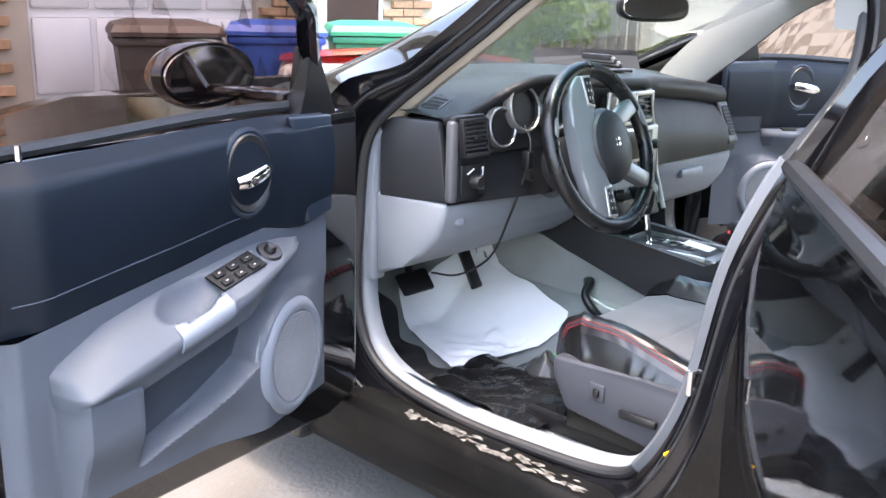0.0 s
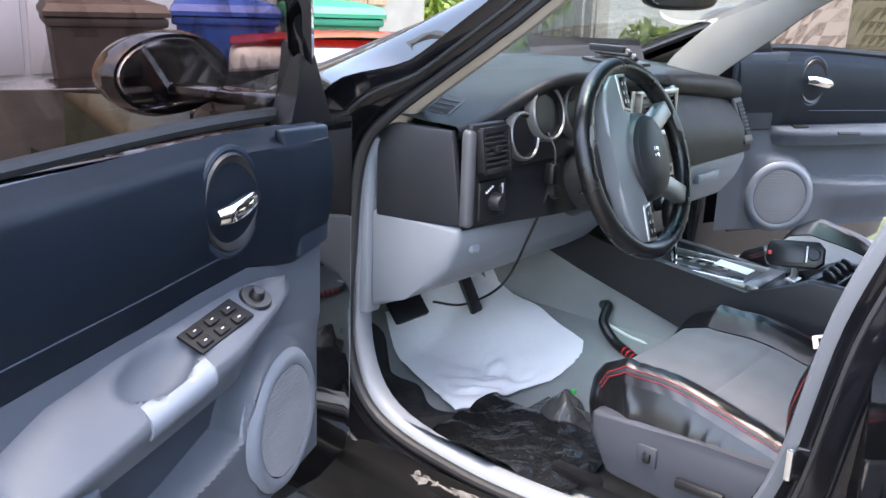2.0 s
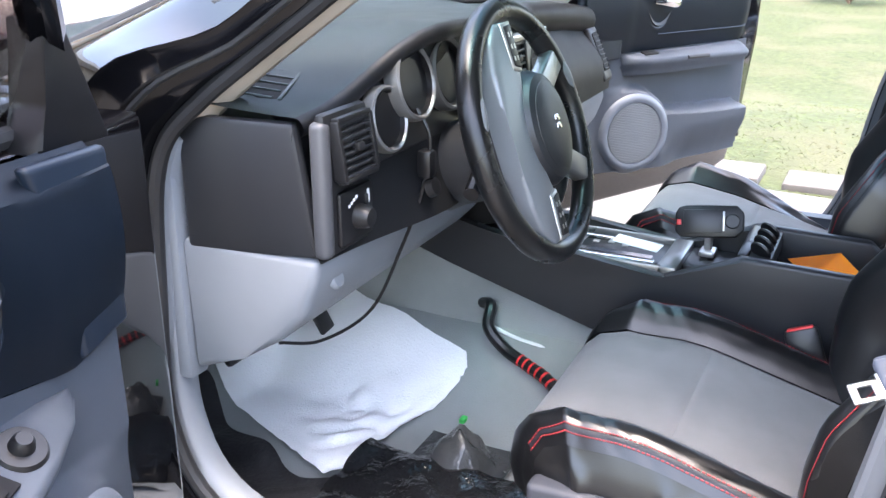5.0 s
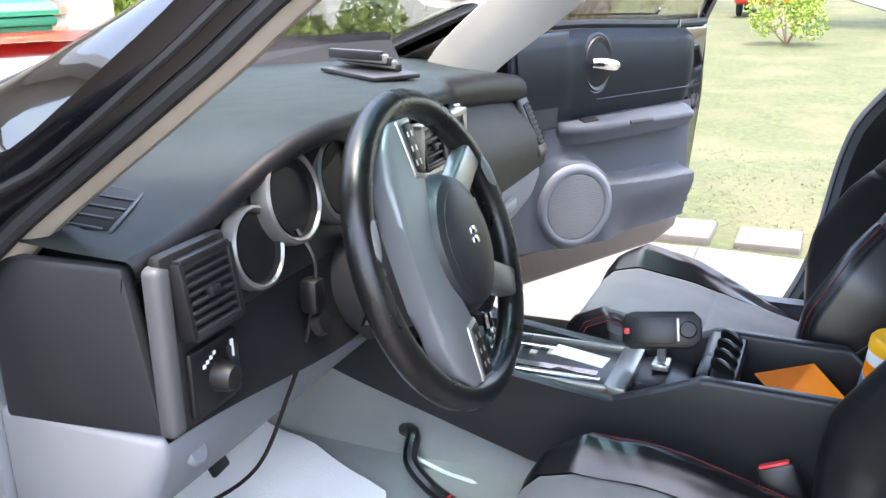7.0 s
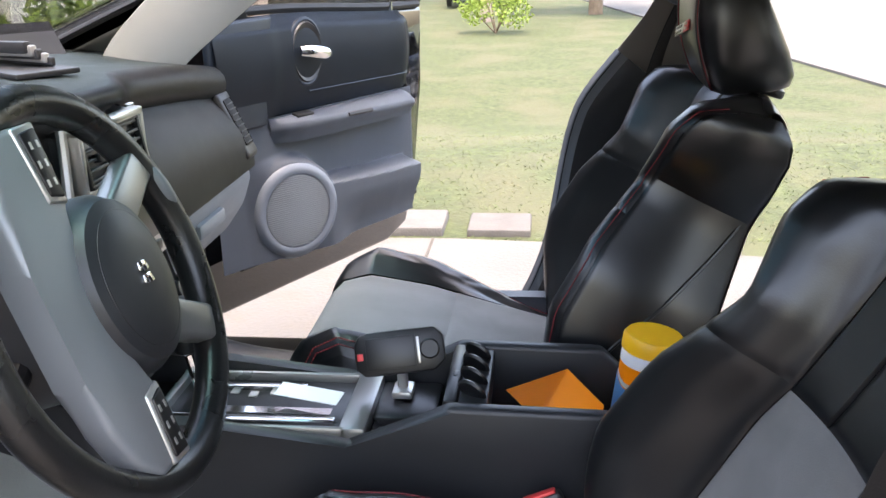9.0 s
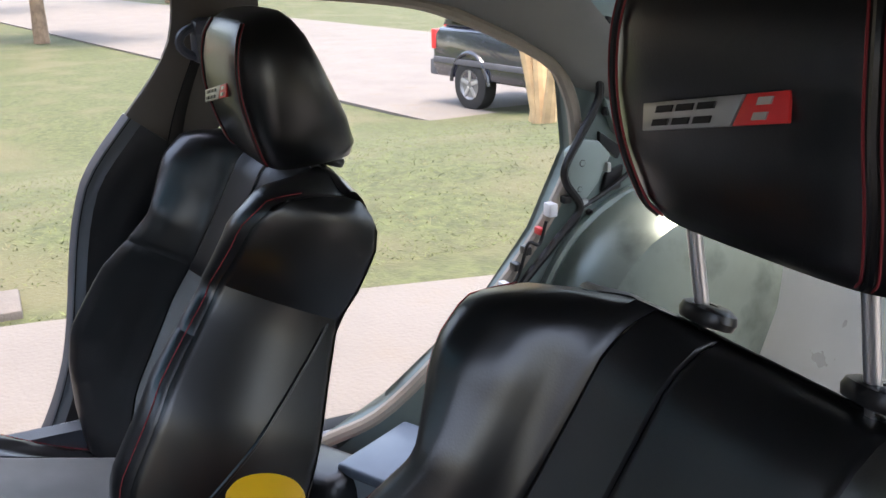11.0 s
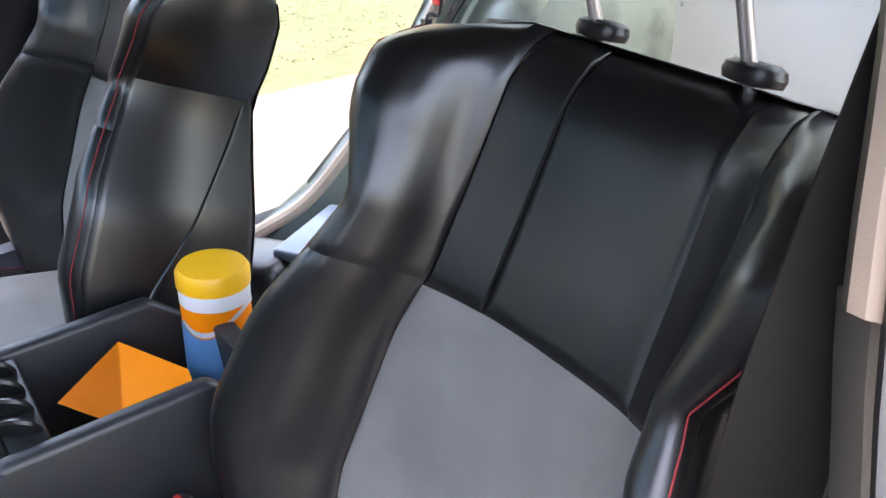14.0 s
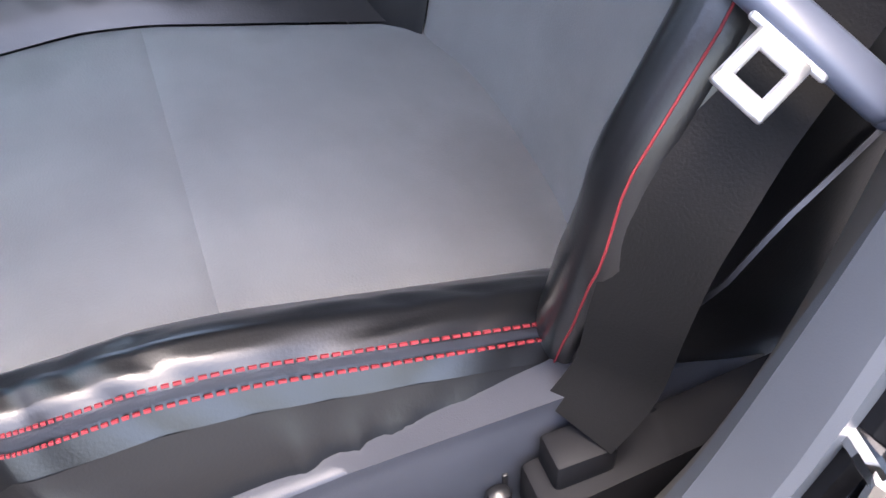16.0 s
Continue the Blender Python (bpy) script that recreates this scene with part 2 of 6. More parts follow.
def ribbon(pts, half, thick, normal_of, bm=None):
    """A flat strap along points."""
    rings = []
    n = len(pts)
    for i, p in enumerate(pts):
        d = (pts[min(n - 1, i + 1)] - pts[max(0, i - 1)]).normalized()
        nn = Vector(normal_of(i / (n - 1)))
        s = d.cross(nn).normalized()
        nn = s.cross(d).normalized()
        rings.append([p + s * half + nn * thick, p - s * half + nn * thick, p - s * half - nn * thick, p + s * half - nn * thick])
    return loft(rings, True, True, bm)


def lathe(profile, seg=32, m=None, bm=None, close=False):
    """Turn (r, z) points about z."""
    bm = bm or bmesh.new()
    rings = []
    m = m or Matrix.Identity(4)
    for k in range(seg):
        a = 2 * math.pi * k / seg
        rings.append([bm.verts.new(m @ Vector((r * math.cos(a), r * math.sin(a), z))) for r, z in profile])
    n = len(profile)
    for k in range(seg):
        a, b = rings[k], rings[(k + 1) % seg]
        for i in range(n if close else n - 1):
            j = (i + 1) % n
            bm.faces.new((a[i], b[i], b[j], a[j]))
    bmesh.ops.remove_doubles(bm, verts=bm.verts, dist=1e-6)
    return bm


def prism(poly, axis, lo, hi, bevel=0.0, bm=None, seg=2):
    """Extrude a 2D outline along an axis. The outline lies in the other two axes, in order."""
    own = bmesh.new()

    def at(p, v):
        q = list(p)
        q.insert("xyz".index(axis), v)
        return own.verts.new(q)
    a, b = [at(p, lo) for p in poly], [at(p, hi) for p in poly]
    n = len(poly)
    for i in range(n):
        own.faces.new((a[i], a[(i + 1) % n], b[(i + 1) % n], b[i]))
    own.faces.new(a[::-1])
    own.faces.new(b)
    if bevel:
        bmesh.ops.bevel(own, geom=own.edges[:], offset=bevel, segments=seg, affect="EDGES", profile=0.5)
    if bm is None:
        return own
    me = bpy.data.meshes.new("t")
    own.to_mesh(me)
    own.free()
    bm.from_mesh(me)
    bpy.data.meshes.remove(me)
    return bm


def sheet(fn, us, vs, thick=0.0, bm=None):
    """A surface fn(u, v) over two lists of values."""
    bm = bm or bmesh.new()
    g = [[bm.verts.new(fn(u, v)) for u in us] for v in vs]
    for a, b in zip(g, g[1:]):
        for i in range(len(us) - 1):
            bm.faces.new((a[i], a[i + 1], b[i + 1], b[i]))
    if thick:
        bmesh.ops.solidify(bm, geom=bm.faces[:], thickness=thick)
    return bm


def lin(a, b, n):
    return [a + (b - a) * i / (n - 1) for i in range(n)]


def sm(a, b, x):
    t = min(1.0, max(0.0, (x - a) / (b - a)))
    return t * t * (3 - 2 * t)


def curve1(keys, x):
    """Smooth interpolation through (x, y) keys."""
    if x <= keys[0][0]:
        return keys[0][1]
    for (a, p), (b, q) in zip(keys, keys[1:]):
        if x <= b:
            return p + (q - p) * (x - a) / (b - a)
    return keys[-1][1]


def oval(cx, cz, rx, rz, n=32, p=2.0):
    out = []
    for k in range(n):
        a = 2 * math.pi * k / n
        c, s = math.cos(a), math.sin(a)
        out.append((cx + rx * math.copysign(abs(c) ** (2 / p), c), cz + rz * math.copysign(abs(s) ** (2 / p), s)))
    return out

# ---- ground and car shell ----
GZ = -0.10


def ground_z(x, y):
    return GZ - 0.85 * sm(3.6, 10.5, x + 0.1 * y)


xs = sorted(set([-300, -120, -40, -12] + lin(-6, 16, 45) + [25, 60, 150, 400]))
ys = sorted(set([-300, -120, -40, -20] + lin(-14, 12, 14) + [25, 60, 150, 400]))
thing("ground", sheet(lambda u, v: Vector((u, v, ground_z(u, v))), xs, ys), GRASS_G, "patchy sunlit green lawn sloping gently to the street", "ground", kind="structure")
def drive_edge(y):
    return 2.74 - .19 * max(0.0, -.4 - max(y, -4.0))


thing("driveway", sheet(lambda u, v: Vector((-11 + (11 + drive_edge(v)) * u, v, GZ + .012)), lin(0, 1, 12), lin(-9, 4.6, 35)), CONCRETE, "pale sunlit concrete driveway under the car", "driveway", kind="structure")

# opening of the driver's door, as the rubber seal runs
OPEN = [(-.76, .262, .43), (-.755, .262, .65), (-.75, .24, .85), (-.735, .163, .946), (-.708, .0, 1.068), (-.665, -.14, 1.168), (-.615, -.28, 1.228), (-.59, -.45, 1.256),
        (-.59, -.64, 1.252), (-.61, -.77, 1.215), (-.665, -.81, 1.12), (-.74, -.775, .95), (-.79, -.722, .77), (-.80, -.676, .52), (-.79, -.602, .362),
        (-.765, -.515, .282), (-.76, -.312, .256), (-.76, -.06, .252), (-.76, .174, .297)]


def mir(p, side):
    return Vector((p[0] * -side, p[1], p[2]))


def out2(path):
    """Outward normals in the y-z plane of a closed path."""
    n = len(path)
    res = []
    for i in range(n):
        d = path[(i + 1) % n] - path[i - 1]
        nn = Vector((0, d.z, -d.y)).normalized()
        res.append(nn)
    cen = sum(path, Vector()) / n
    if sum((path[i] - cen).dot(res[i]) for i in range(n)) < 0:
        res = [-q for q in res]
    return res


def aperture(side):
    """side -1: driver's, 1: passenger's. The seal's path."""
    res = []
    for p in spline([Vector(p) for p in OPEN], 6, True):
        if side < 0:
            p = p + Vector((-.02 * sm(.95, 1.2, p.z), -.04 * sm(.9, 1.1, p.z) * sm(-.55, -.7, p.y), .04 * sm(1.12, 1.25, p.z)))
        else:
            p = p + Vector((0, .085 * sm(1.08, .82, p.z) * sm(-.45, -.56, p.y), 0))
        res.append(mir(p, side) if side > 0 else p)
    return res


def offset(path, nn, out, dx, side):
    res = []
    for p, n in zip(path, nn):
        k = 1 - .52 * sm(.93, 1.02, p.z) * sm(-.62, -.36, p.y)
        inner = 1 - .8 * sm(-.60, -.66, p.y) if dx < 0 and side < 0 else 1
        res.append(p + n * out * k + Vector((dx * k * inner * side, 0, 0)))
    return res


shell = empty("car_body", "glossy black sedan body shell with its front doors open", "car body")
for side in (-1, 1):
    P = aperture(side)
    N = out2(P)
    rings = [offset(P, N, o, dx, side) for o, dx in ((-.002, -.02), (.012, .0), (.016, .035), (.034, .045), (.05, .075), (.075, .085), (.09, .105))]
    bm = loft([[r[i] for r in rings] for i in range(len(P))] + [[r[0] for r in rings]], closed=False, caps=False)
    bmesh.ops.remove_doubles(bm, verts=bm.verts, dist=1e-5)
    part("door_jamb", bm, JAMB, shell, "worn glossy black door frame paint")
    part("door_seal", tube(offset(P, N, .004, .006, side), .0125, 10, True), RUBBER, shell, "soft dark rubber door seal")
    part("door_seal", tube(offset(P, N, .045, .062, side), .006, 8, True), RUBBER, shell, "thin outer rubber seal")


# inner trims round the openings
def trim_run(side, i0, i1, profile, material, name, parent, label):
    P = aperture(side)
    N = out2(P)
    n = len(P)
    idx = [i % n for i in range(i0, i1 + 1)]
    rings = [[P[i] + N[i] * o + Vector((dx * side, 0, 0)) for o, dx in (profile(P[i]) if callable(profile) else profile)] for i in idx]
    return part(name, loft(rings, True, True), material, parent, label)


SILL_PROF = [(.0, -.004), (-.008, -.008), (-.015, -.020), (-.017, -.036), (-.012, -.052), (.02, -.060), (.02, -.03)]
KICK_PROF = [(.0, -.004), (-.008, -.008), (-.014, -.020), (-.014, -.036), (.0, -.052), (.02, -.052), (.02, -.03)]
PIL_PROF = [(.0, -.004), (-.010, -.009), (-.018, -.022), (-.016, -.040), (.0, -.05), (.02, -.05), (.02, -.03)]
RAIL_PROF = [(.0, -.004), (-.008, -.010), (-.010, -.025), (.0, -.06), (.02, -.06), (.02, -.03)]
BP_PROF = [(.0, -.004), (-.010, -.008), (-.010, -.016), (.01, -.030), (.06, -.032), (.12, -.03), (.12, .01), (.03, .01)]


def near_edge(p):
    """Pillar edge trim that grows broader towards the sill."""
    e = .022 * sm(.80, .52, p.z)
    return [(-.002, .024), (-.008, .020), (-.010, .010), (-.009, .001 - .7 * e), (.002, -.005 - e), (.014, -.005 - e), (.016, .02)]


WIDE_EDGE = [(-.002, .024), (-.009, .018), (-.011, .004), (-.004, -.014), (.014, -.026), (.05, -.034), (.065, -.032), (.065, .02)]
LOW_PROF = [(.006, -.014), (.030, -.044), (.08, -.060), (.16, -.058), (.16, -.04), (.05, -.03)]
for side in (-1, 1):
    trim_run(side, 86, 118, SILL_PROF if side < 0 else [(o * 2.2 if o < 0 else o, dx * 1.6) for o, dx in SILL_PROF], GREY if side < 0 else DASH_DARK, "sill_trim", shell, "smooth plastic sill trim")
    trim_run(side, -3, 14, KICK_PROF, GREY, "kick_trim", shell, "light grey plastic kick panel trim")
    if side < 0:
        trim_run(side, 16, 36, PIL_PROF, TAN_TRIM, "a_pillar_trim", shell, "pale beige pillar trim")
    else:
        trim_run(side, 12, 36, [(.0, -.004), (-.010, -.009), (-.014, -.03), (.02, -.046), (.07, -.052), (.125, -.046), (.13, -.03), (.03, -.01)], PILLAR_LIGHT, "a_pillar_trim", shell, "broad pale pillar trim")
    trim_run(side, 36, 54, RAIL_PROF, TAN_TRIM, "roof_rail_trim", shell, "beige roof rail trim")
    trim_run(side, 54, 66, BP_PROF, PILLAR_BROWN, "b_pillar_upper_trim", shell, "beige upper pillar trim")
    trim_run(side, 66, 86, near_edge if side < 0 else WIDE_EDGE, PILLAR_GREY, "b_pillar_edge_trim", shell, "smooth lower pillar edge trim")
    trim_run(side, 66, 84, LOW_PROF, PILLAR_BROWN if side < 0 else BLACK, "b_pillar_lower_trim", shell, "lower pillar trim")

# outer skin: sill, fender, rear door, pillar outside, roof
for side in (-1, 1):
    S = side
    sill = [(.80, .258), (.870, .258), (.888, .243), (.895, .19), (.885, .13), (.86, .09), (.78, .07), (.70, .09), (.70, .20), (.79, .22)]
    part("sill", prism([(x * S, z) for x, z in sill], "y", -2.1, .62, .006), SILL_PAINT, shell, "dull black outer sill")
    fen = [(.62, .08), (.62, .90), (.55, .955), (.40, .97), (.33, .94), (.30, .80), (.30, .3), (.34, .08)]
    part("front_fender", prism(fen, "x", min(.84 * S, .90 * S), max(.84 * S, .90 * S), .015), PAINT, shell)
    fen2 = [(2.3, .35), (2.3, .70), (1.5, .86), (.62, .955), (.62, .15), (1.0, .15), (1.05, .40), (1.25, .58), (1.5, .58), (1.75, .40), (1.8, .2), (2.2, .2)]
    part("front_fender", prism(fen2, "x", min(.80 * S, .90 * S), max(.80 * S, .90 * S), .02), PAINT, shell)
# bonnet, cowl
part("bonnet", sheet(lambda u, v: Vector((u, v, .915 + .015 * (1 - (u / .85) ** 2) - .02 * sm(.9, 1.1, v) - .13 * sm(1.0, 2.35, v) - .06 * abs(u / .85) ** 6)), lin(-.86, .86, 22), lin(.86, 2.35, 16), .02), PAINT, shell, "glossy black bonnet")
part("cowl", sheet(lambda u, v: Vector((u, v + .16 - .22 * (u / .8) ** 2, .925 + .015 * math.cos(u * 60) * .2)), lin(-.80, .80, 30), lin(.62, .84, 6), .02), BLACK, shell, "black plastic wiper cowl")


def shield(u, v):
    """Windscreen: u across -1..1, v from base 0 to header 1."""
    x = u * (.78 - .148 * v)
    y = .82 - .26 * u * u - (1.05 - .10 * u * u) * v
    z = .95 - .02 * u * u + (.378 - .012 * u * u) * v + .05 * v * (1 - v)
    return Vector((x, y, z))


ws = part("windscreen", sheet(shield, lin(-.96, .96, 25), lin(.0, 1, 15), .004), GLASS, shell, "slightly green windscreen glass")
ws.visible_shadow = False
part("shade_band", sheet(lambda u, v: shield(u, v) + Vector((0, -.004, -.004)), lin(-.95, .95, 25), lin(.78, 1.0, 5), .001), glass("blue_shade_band", (0.20, 0.40, 0.45)), shell, "blue shade band along the top of the windscreen")
# added edge strips, wide at the driver's side to keep sun off the sill
for side in (-1, 1):
    part("windscreen_frit", sheet(lambda u, v: shield(u, v) + Vector((0, -.005, -.005)), [side * q for q in lin(.865 if side < 0 else .962, .985, 5)], lin(0, 1, 16), .001), BLACK, shell, "black ceramic edge of the windscreen, added to block sun")
part("windscreen_band", sheet(lambda u, v: shield(u, v) + Vector((0, -.006, -.006)), lin(-.97, .97, 25), lin(-.02, .05, 3), .002), BLACK, shell, "black band at the foot of the windscreen")
for side in (-1, 1):
    rim = [shield(side * .985, v) for v in lin(-.03, 1.0, 16)]
    part("windscreen_seal", tube(rim, .009, 8), RUBBER, shell, "black windscreen edge seal")
    P = [shield(side * 1.0, v) for v in lin(-.12, 1.05, 18)]
    # pillar skin between the windscreen edge and the door frame
    A = aperture(side)
    NA = out2(A)
    jam = offset(A, NA, .09, .105, side)
    seg = [jam[i] for i in range(13, 39)]
    acc = [0.0]
    for a, b in zip(seg, seg[1:]):
        acc.append(acc[-1] + (b - a).length)

    def along(t):
        d = t * acc[-1]
        for k in range(len(seg) - 1):
            if d <= acc[k + 1]:
                return seg[k].lerp(seg[k + 1], (d - acc[k]) / max(1e-6, acc[k + 1] - acc[k]))
        return seg[-1]

    def skin(u, v):
        a, b = along(v), shield(side * 1.0, -.12 + 1.17 * v)
        q = a.lerp(b, u)
        return q + Vector((side * .3, .5, .8)).normalized() * .02 * math.sin(math.pi * u)
    part("a_pillar_lining", sheet(lambda u, v: skin(u, v) + Vector((-side * .022, -.016, -.022)), lin(.12, .98, 8), lin(0, 1, 24), .004), TAN_TRIM if side < 0 else PILLAR_LIGHT, shell, "pale pillar lining")
    part("a_pillar", sheet(skin, lin(0, 1, 8), lin(0, 1, 24)), PAINT, shell, "glossy black pillar skin")


def roof_z(x, y):
    return 1.325 - .045 * (x / .6) ** 2 - .03 * sm(-.6, -.2, y) - .09 * sm(-1.2, -2.1, y)


part("roof", sheet(lambda u, v: Vector((u, v, roof_z(u, v) + .025)), lin(-.75, .75, 20), lin(-.22, -1.66, 18), .012), PAINT, shell, "glossy black roof")
part("headliner", sheet(lambda u, v: Vector((u, v, roof_z(u, v) - .02)), lin(-.62, .62, 18), lin(-.22, -1.66, 18), .01), HEADLINER, shell, "grey woven headliner")
part("header_trim", tube([Vector((x, -.24 - .05 * (x / .6) ** 2, 1.262 - .02 * (x / .6) ** 2)) for x in lin(-.6, .6, 15)], .022, 10, flat=.8), TAN_TRIM, shell)

# interior floor
def floor_z(x, y):
    ax = -abs(x)
    return .23 + .004 * noise.noise(Vector((x * 6, y * 6, 1))) + .15 * sm(-.34, -.10, ax) + .14 * sm(-.112, -.088, ax) * sm(-.35, .15, y) + .75 * max(0.0, y - .42) - .03 * sm(-1.0, -1.2, y)


thing("cabin_floor", sheet(lambda u, v: Vector((u, v, floor_z(u, v))), lin(-.745, .745, 60), lin(-2.1, .86, 90)), CARPET, "bare grey moulded cabin floor", "floor", kind="structure")
part("firewall", bbox((-.78, .80, .2), (.78, .86, .96)), DASH_DARK, shell)
for side in (-1, 1):
    part("side_wall", bbox((min(.745 * side, .78 * side), .28, .15), (max(.745 * side, .78 * side), .86, .90)), BLACK, shell)

# rear of the cabin
for side in (-1, 1):
    S = side
    q = [(-1.47, 1.07), (-1.545, .96), (-1.562, .82), (-1.485, .66), (-1.36, .52), (-1.16, .36), (-1.02, .31), (-1.02, .24), (-2.3, .24), (-2.3, 1.0), (-1.95, 1.10), (-1.6, 1.15)]
    part("rear_quarter_panel", prism(q, "x", min(.66 * S, .72 * S), max(.66 * S, .72 * S), .01), METAL_GREEN, shell, "bare greenish painted metal inner quarter")
    part("rear_door_seal", tube(spline([Vector((.665 * S, y, z)) for y, z in [(-.95, .315), (-1.02, .326), (-1.145, .365), (-1.348, .53), (-1.471, .669), (-1.545, .80), (-1.55, .87), (-1.53, .945), (-1.475, 1.013), (-1.288, 1.098), (-1.146, 1.130), (-.85, 1.155)]], 5), .014, 10), TAN_TRIM, shell, "beige rear door seal")
    part("rear_sill_trim", bbox((min(.66 * S, .78 * S), -2.0, .20), (max(.66 * S, .78 * S), -.7, .285), .01), GREY, shell)
    part("wheel_arch", lathe([(.0, .14), (.16, .13), (.27, .09), (.31, .03), (.31, -.05)], 32, Matrix.Translation((.60 * S, -1.78, .44)) @ Euler((0, radians(-90 * S), 0)).to_matrix().to_4x4()), METAL_GREEN, shell, "rounded bare metal wheel arch")
    part("rear_roof_rail", loft([[Vector((x * S, y, z + dz)) for x, dz in ((.672, -.005), (.655, -.004), (.62, .03), (.56, .09), (.56, .12), (.68, .11))] for y, z in [(-.80, 1.165), (-1.0, 1.155), (-1.146, 1.142), (-1.288, 1.11), (-1.40, 1.06), (-1.49, 1.01), (-1.545, .955), (-1.62, .93), (-1.75, .90)]], True, True), HEADLINER, shell, "grey rear roof rail trim", smooth=60)
# wiring and fittings on the bare quarter behind the passenger
X = .652
part("raised_plate", prism([(-1.528, .828), (-1.56, .85), (-1.595, .844), (-1.626, .813), (-1.595, .759), (-1.571, .729), (-1.528, .733)], "x", X - .006, X + .02, .005), METAL_PALE, shell, "pale raised metal plate")
part("raised_rib", prism([(-1.60, .93), (-1.70, .87), (-1.74, .80), (-1.70, .80), (-1.63, .86)], "x", X - .010, X + .02, .006), METAL_PALE, shell)
part("dark_slot", prism([(-1.598, .862), (-1.655, .825), (-1.645, .80), (-1.60, .835)], "x", X - .003, X + .02, .004), BLACK, shell, "dark cut-out")
part("dark_slot", prism([(-1.62, .775), (-1.66, .79), (-1.655, .74), (-1.61, .735)], "x", X - .003, X + .02, .004), BLACK, shell, "dark cut-out")
for y, z, r in ((-1.557, .803, .007), (-1.553, .751, .006), (-1.61, .90, .008), (-1.60, .97, .009), (-1.66, .93, .007), (-1.70, .90, .006), (-1.58, .70, .006)):
    part("hole", lathe([(r * .8, .003), (r, .002), (r * 1.2, -.004), (0, -.003)], 14, Matrix.Translation((X - .004, y, z)) @ Euler((0, radians(-90), 0)).to_matrix().to_4x4()), BLACK, shell)
part("wiring", tube(spline([Vector((X - .014, y, z)) for y, z in ((-1.60, 1.08), (-1.575, 1.0), (-1.585, .934), (-1.545, .86), (-1.512, .803), (-1.516, .768), (-1.549, .715), (-1.50, .66), (-1.44, .60), (-1.37, .53), (-1.28, .44))], 6), .0085, 8), BLACK, shell, "taped black wiring harness")
part("wiring", tube(spline([Vector((X - .012, y, z)) for y, z in ((-1.549, .715), (-1.60, .735), (-1.66, .77), (-1.69, .80))], 6), .005, 8), BLACK, shell)
part("wiring", tube(spline([Vector((X - .016, y, z)) for y, z in ((-1.47, .70), (-1.455, .655), (-1.43, .66), (-1.41, .60), (-1.38, .56))], 6), .0035, 8), BLACK, shell)
for y, z, a, b, m_, l_ in ((-1.558, .876, .010, .012, WHITE, "white cable clip"), (-1.487, .718, .016, .022, WHITE, "white connector"), (-1.463, .678, .010, .012, RED, "red connector"), (-1.432, .643, .012, .014, BLACK, "black clip"), (-1.41, .613, .013, .013, BLACK, "black clip"), (-1.384, .578, .013, .012, WHITE, "white clip"), (-1.52, .735, .014, .012, BLACK, "black clip"), (-1.565, .722, .02, .008, SILVER, "bright bracket"), (-1.615, .79, .008, .016, SILVER, "bright bracket"), (-1.30, .49, .012, .02, BLACK, "black clip")):
    part("connector", bbox((X - .016, y - a * .62, z - b * .62), (X + .008, y + a * .62, z + b * .62), .003), m_, shell, l_)
part("arch_flange", tube([Vector((.655 - .012 * k, -1.76 + (.30 - .008 * k) * math.cos(a), .44 + (.30 - .008 * k) * math.sin(a))) for k in (0,) for a in lin(.15, 2.9, 30)], .012, 8), METAL_GREEN, shell, "rolled wheel arch flange")
part("arch_flange", tube([Vector((.60, -1.78 + .235 * math.cos(a), .44 + .235 * math.sin(a))) for a in lin(.1, 2.9, 30)], .008, 8), METAL_GREEN, shell)
part("strap_bracket", tube([Vector((.60, -1.90, .36)), Vector((.58, -1.91, .50)), Vector((.59, -1.93, .53))], .01, 8), BLACK, shell, "black bracket")
part("rear_bulkhead", sheet(lambda u, v: Vector((u, -1.84 - .26 * v - .02 * math.sin(u * 5) * v, .27 + .68 * v)), lin(-.66, .66, 20), lin(0, 1, 12), .015), BULKHEAD, shell, "smooth grey metal rear bulkhead")
part("parcel_shelf", bbox((-.68, -2.40, .945), (.68, -2.11, .965), .005), DASH_DARK, shell)
rw = part("rear_window", sheet(lambda u, v: Vector((u, -1.64 - .76 * v, 1.27 - .29 * v)), lin(-.60, .60, 8), lin(0, 1, 6), .004), GLASS, shell, "green rear window glass")
rw.visible_shadow = False
part("rear_closing_panel", bbox((-.72, -2.45, .2), (.72, -2.40, 1.0)), BLACK, shell)


# ---- rear door on the driver's side, closed ----
def side_x(z):
    return curve1([(.10, .885), (.30, .91), (.55, .925), (.75, .915), (.93, .885), (.97, .865), (1.12, .79), (1.28, .66)], z)


rd = empty("rear_door", "glossy black rear car door standing half open", "car door")
part("panel", sheet(lambda u, v: Vector((-side_x(v), u + .09 * (v - .9) * -1 * sm(.9, .3, v) * 0 - (v - .5) * .17, v)), lin(-.76, -1.62, 14), [.22, .28, .35, .42, .5, .58, .66, .74, .8, .86, .9, .93, .955], -.03), PAINT, rd, "glossy black reflective door skin")
part("belt_moulding", tube([Vector((-side_x(.965) - .006, y, .965)) for y in lin(-.85, -1.66, 8)], .016, 8), BEZEL, rd, "matt black belt moulding")
part("window_frame", tube([Vector((-side_x(z) + .01, -.80 - .30 * (z - .93) - .05, z)) for z in lin(.96, 1.24, 9)], .028, 8), PAINT, rd, "glossy black window frame")
part("window_frame", tube([Vector((-.66, -.88 - .08 * k, 1.262 - .006 * k)) for k in range(9)], .025, 8), PAINT, rd)
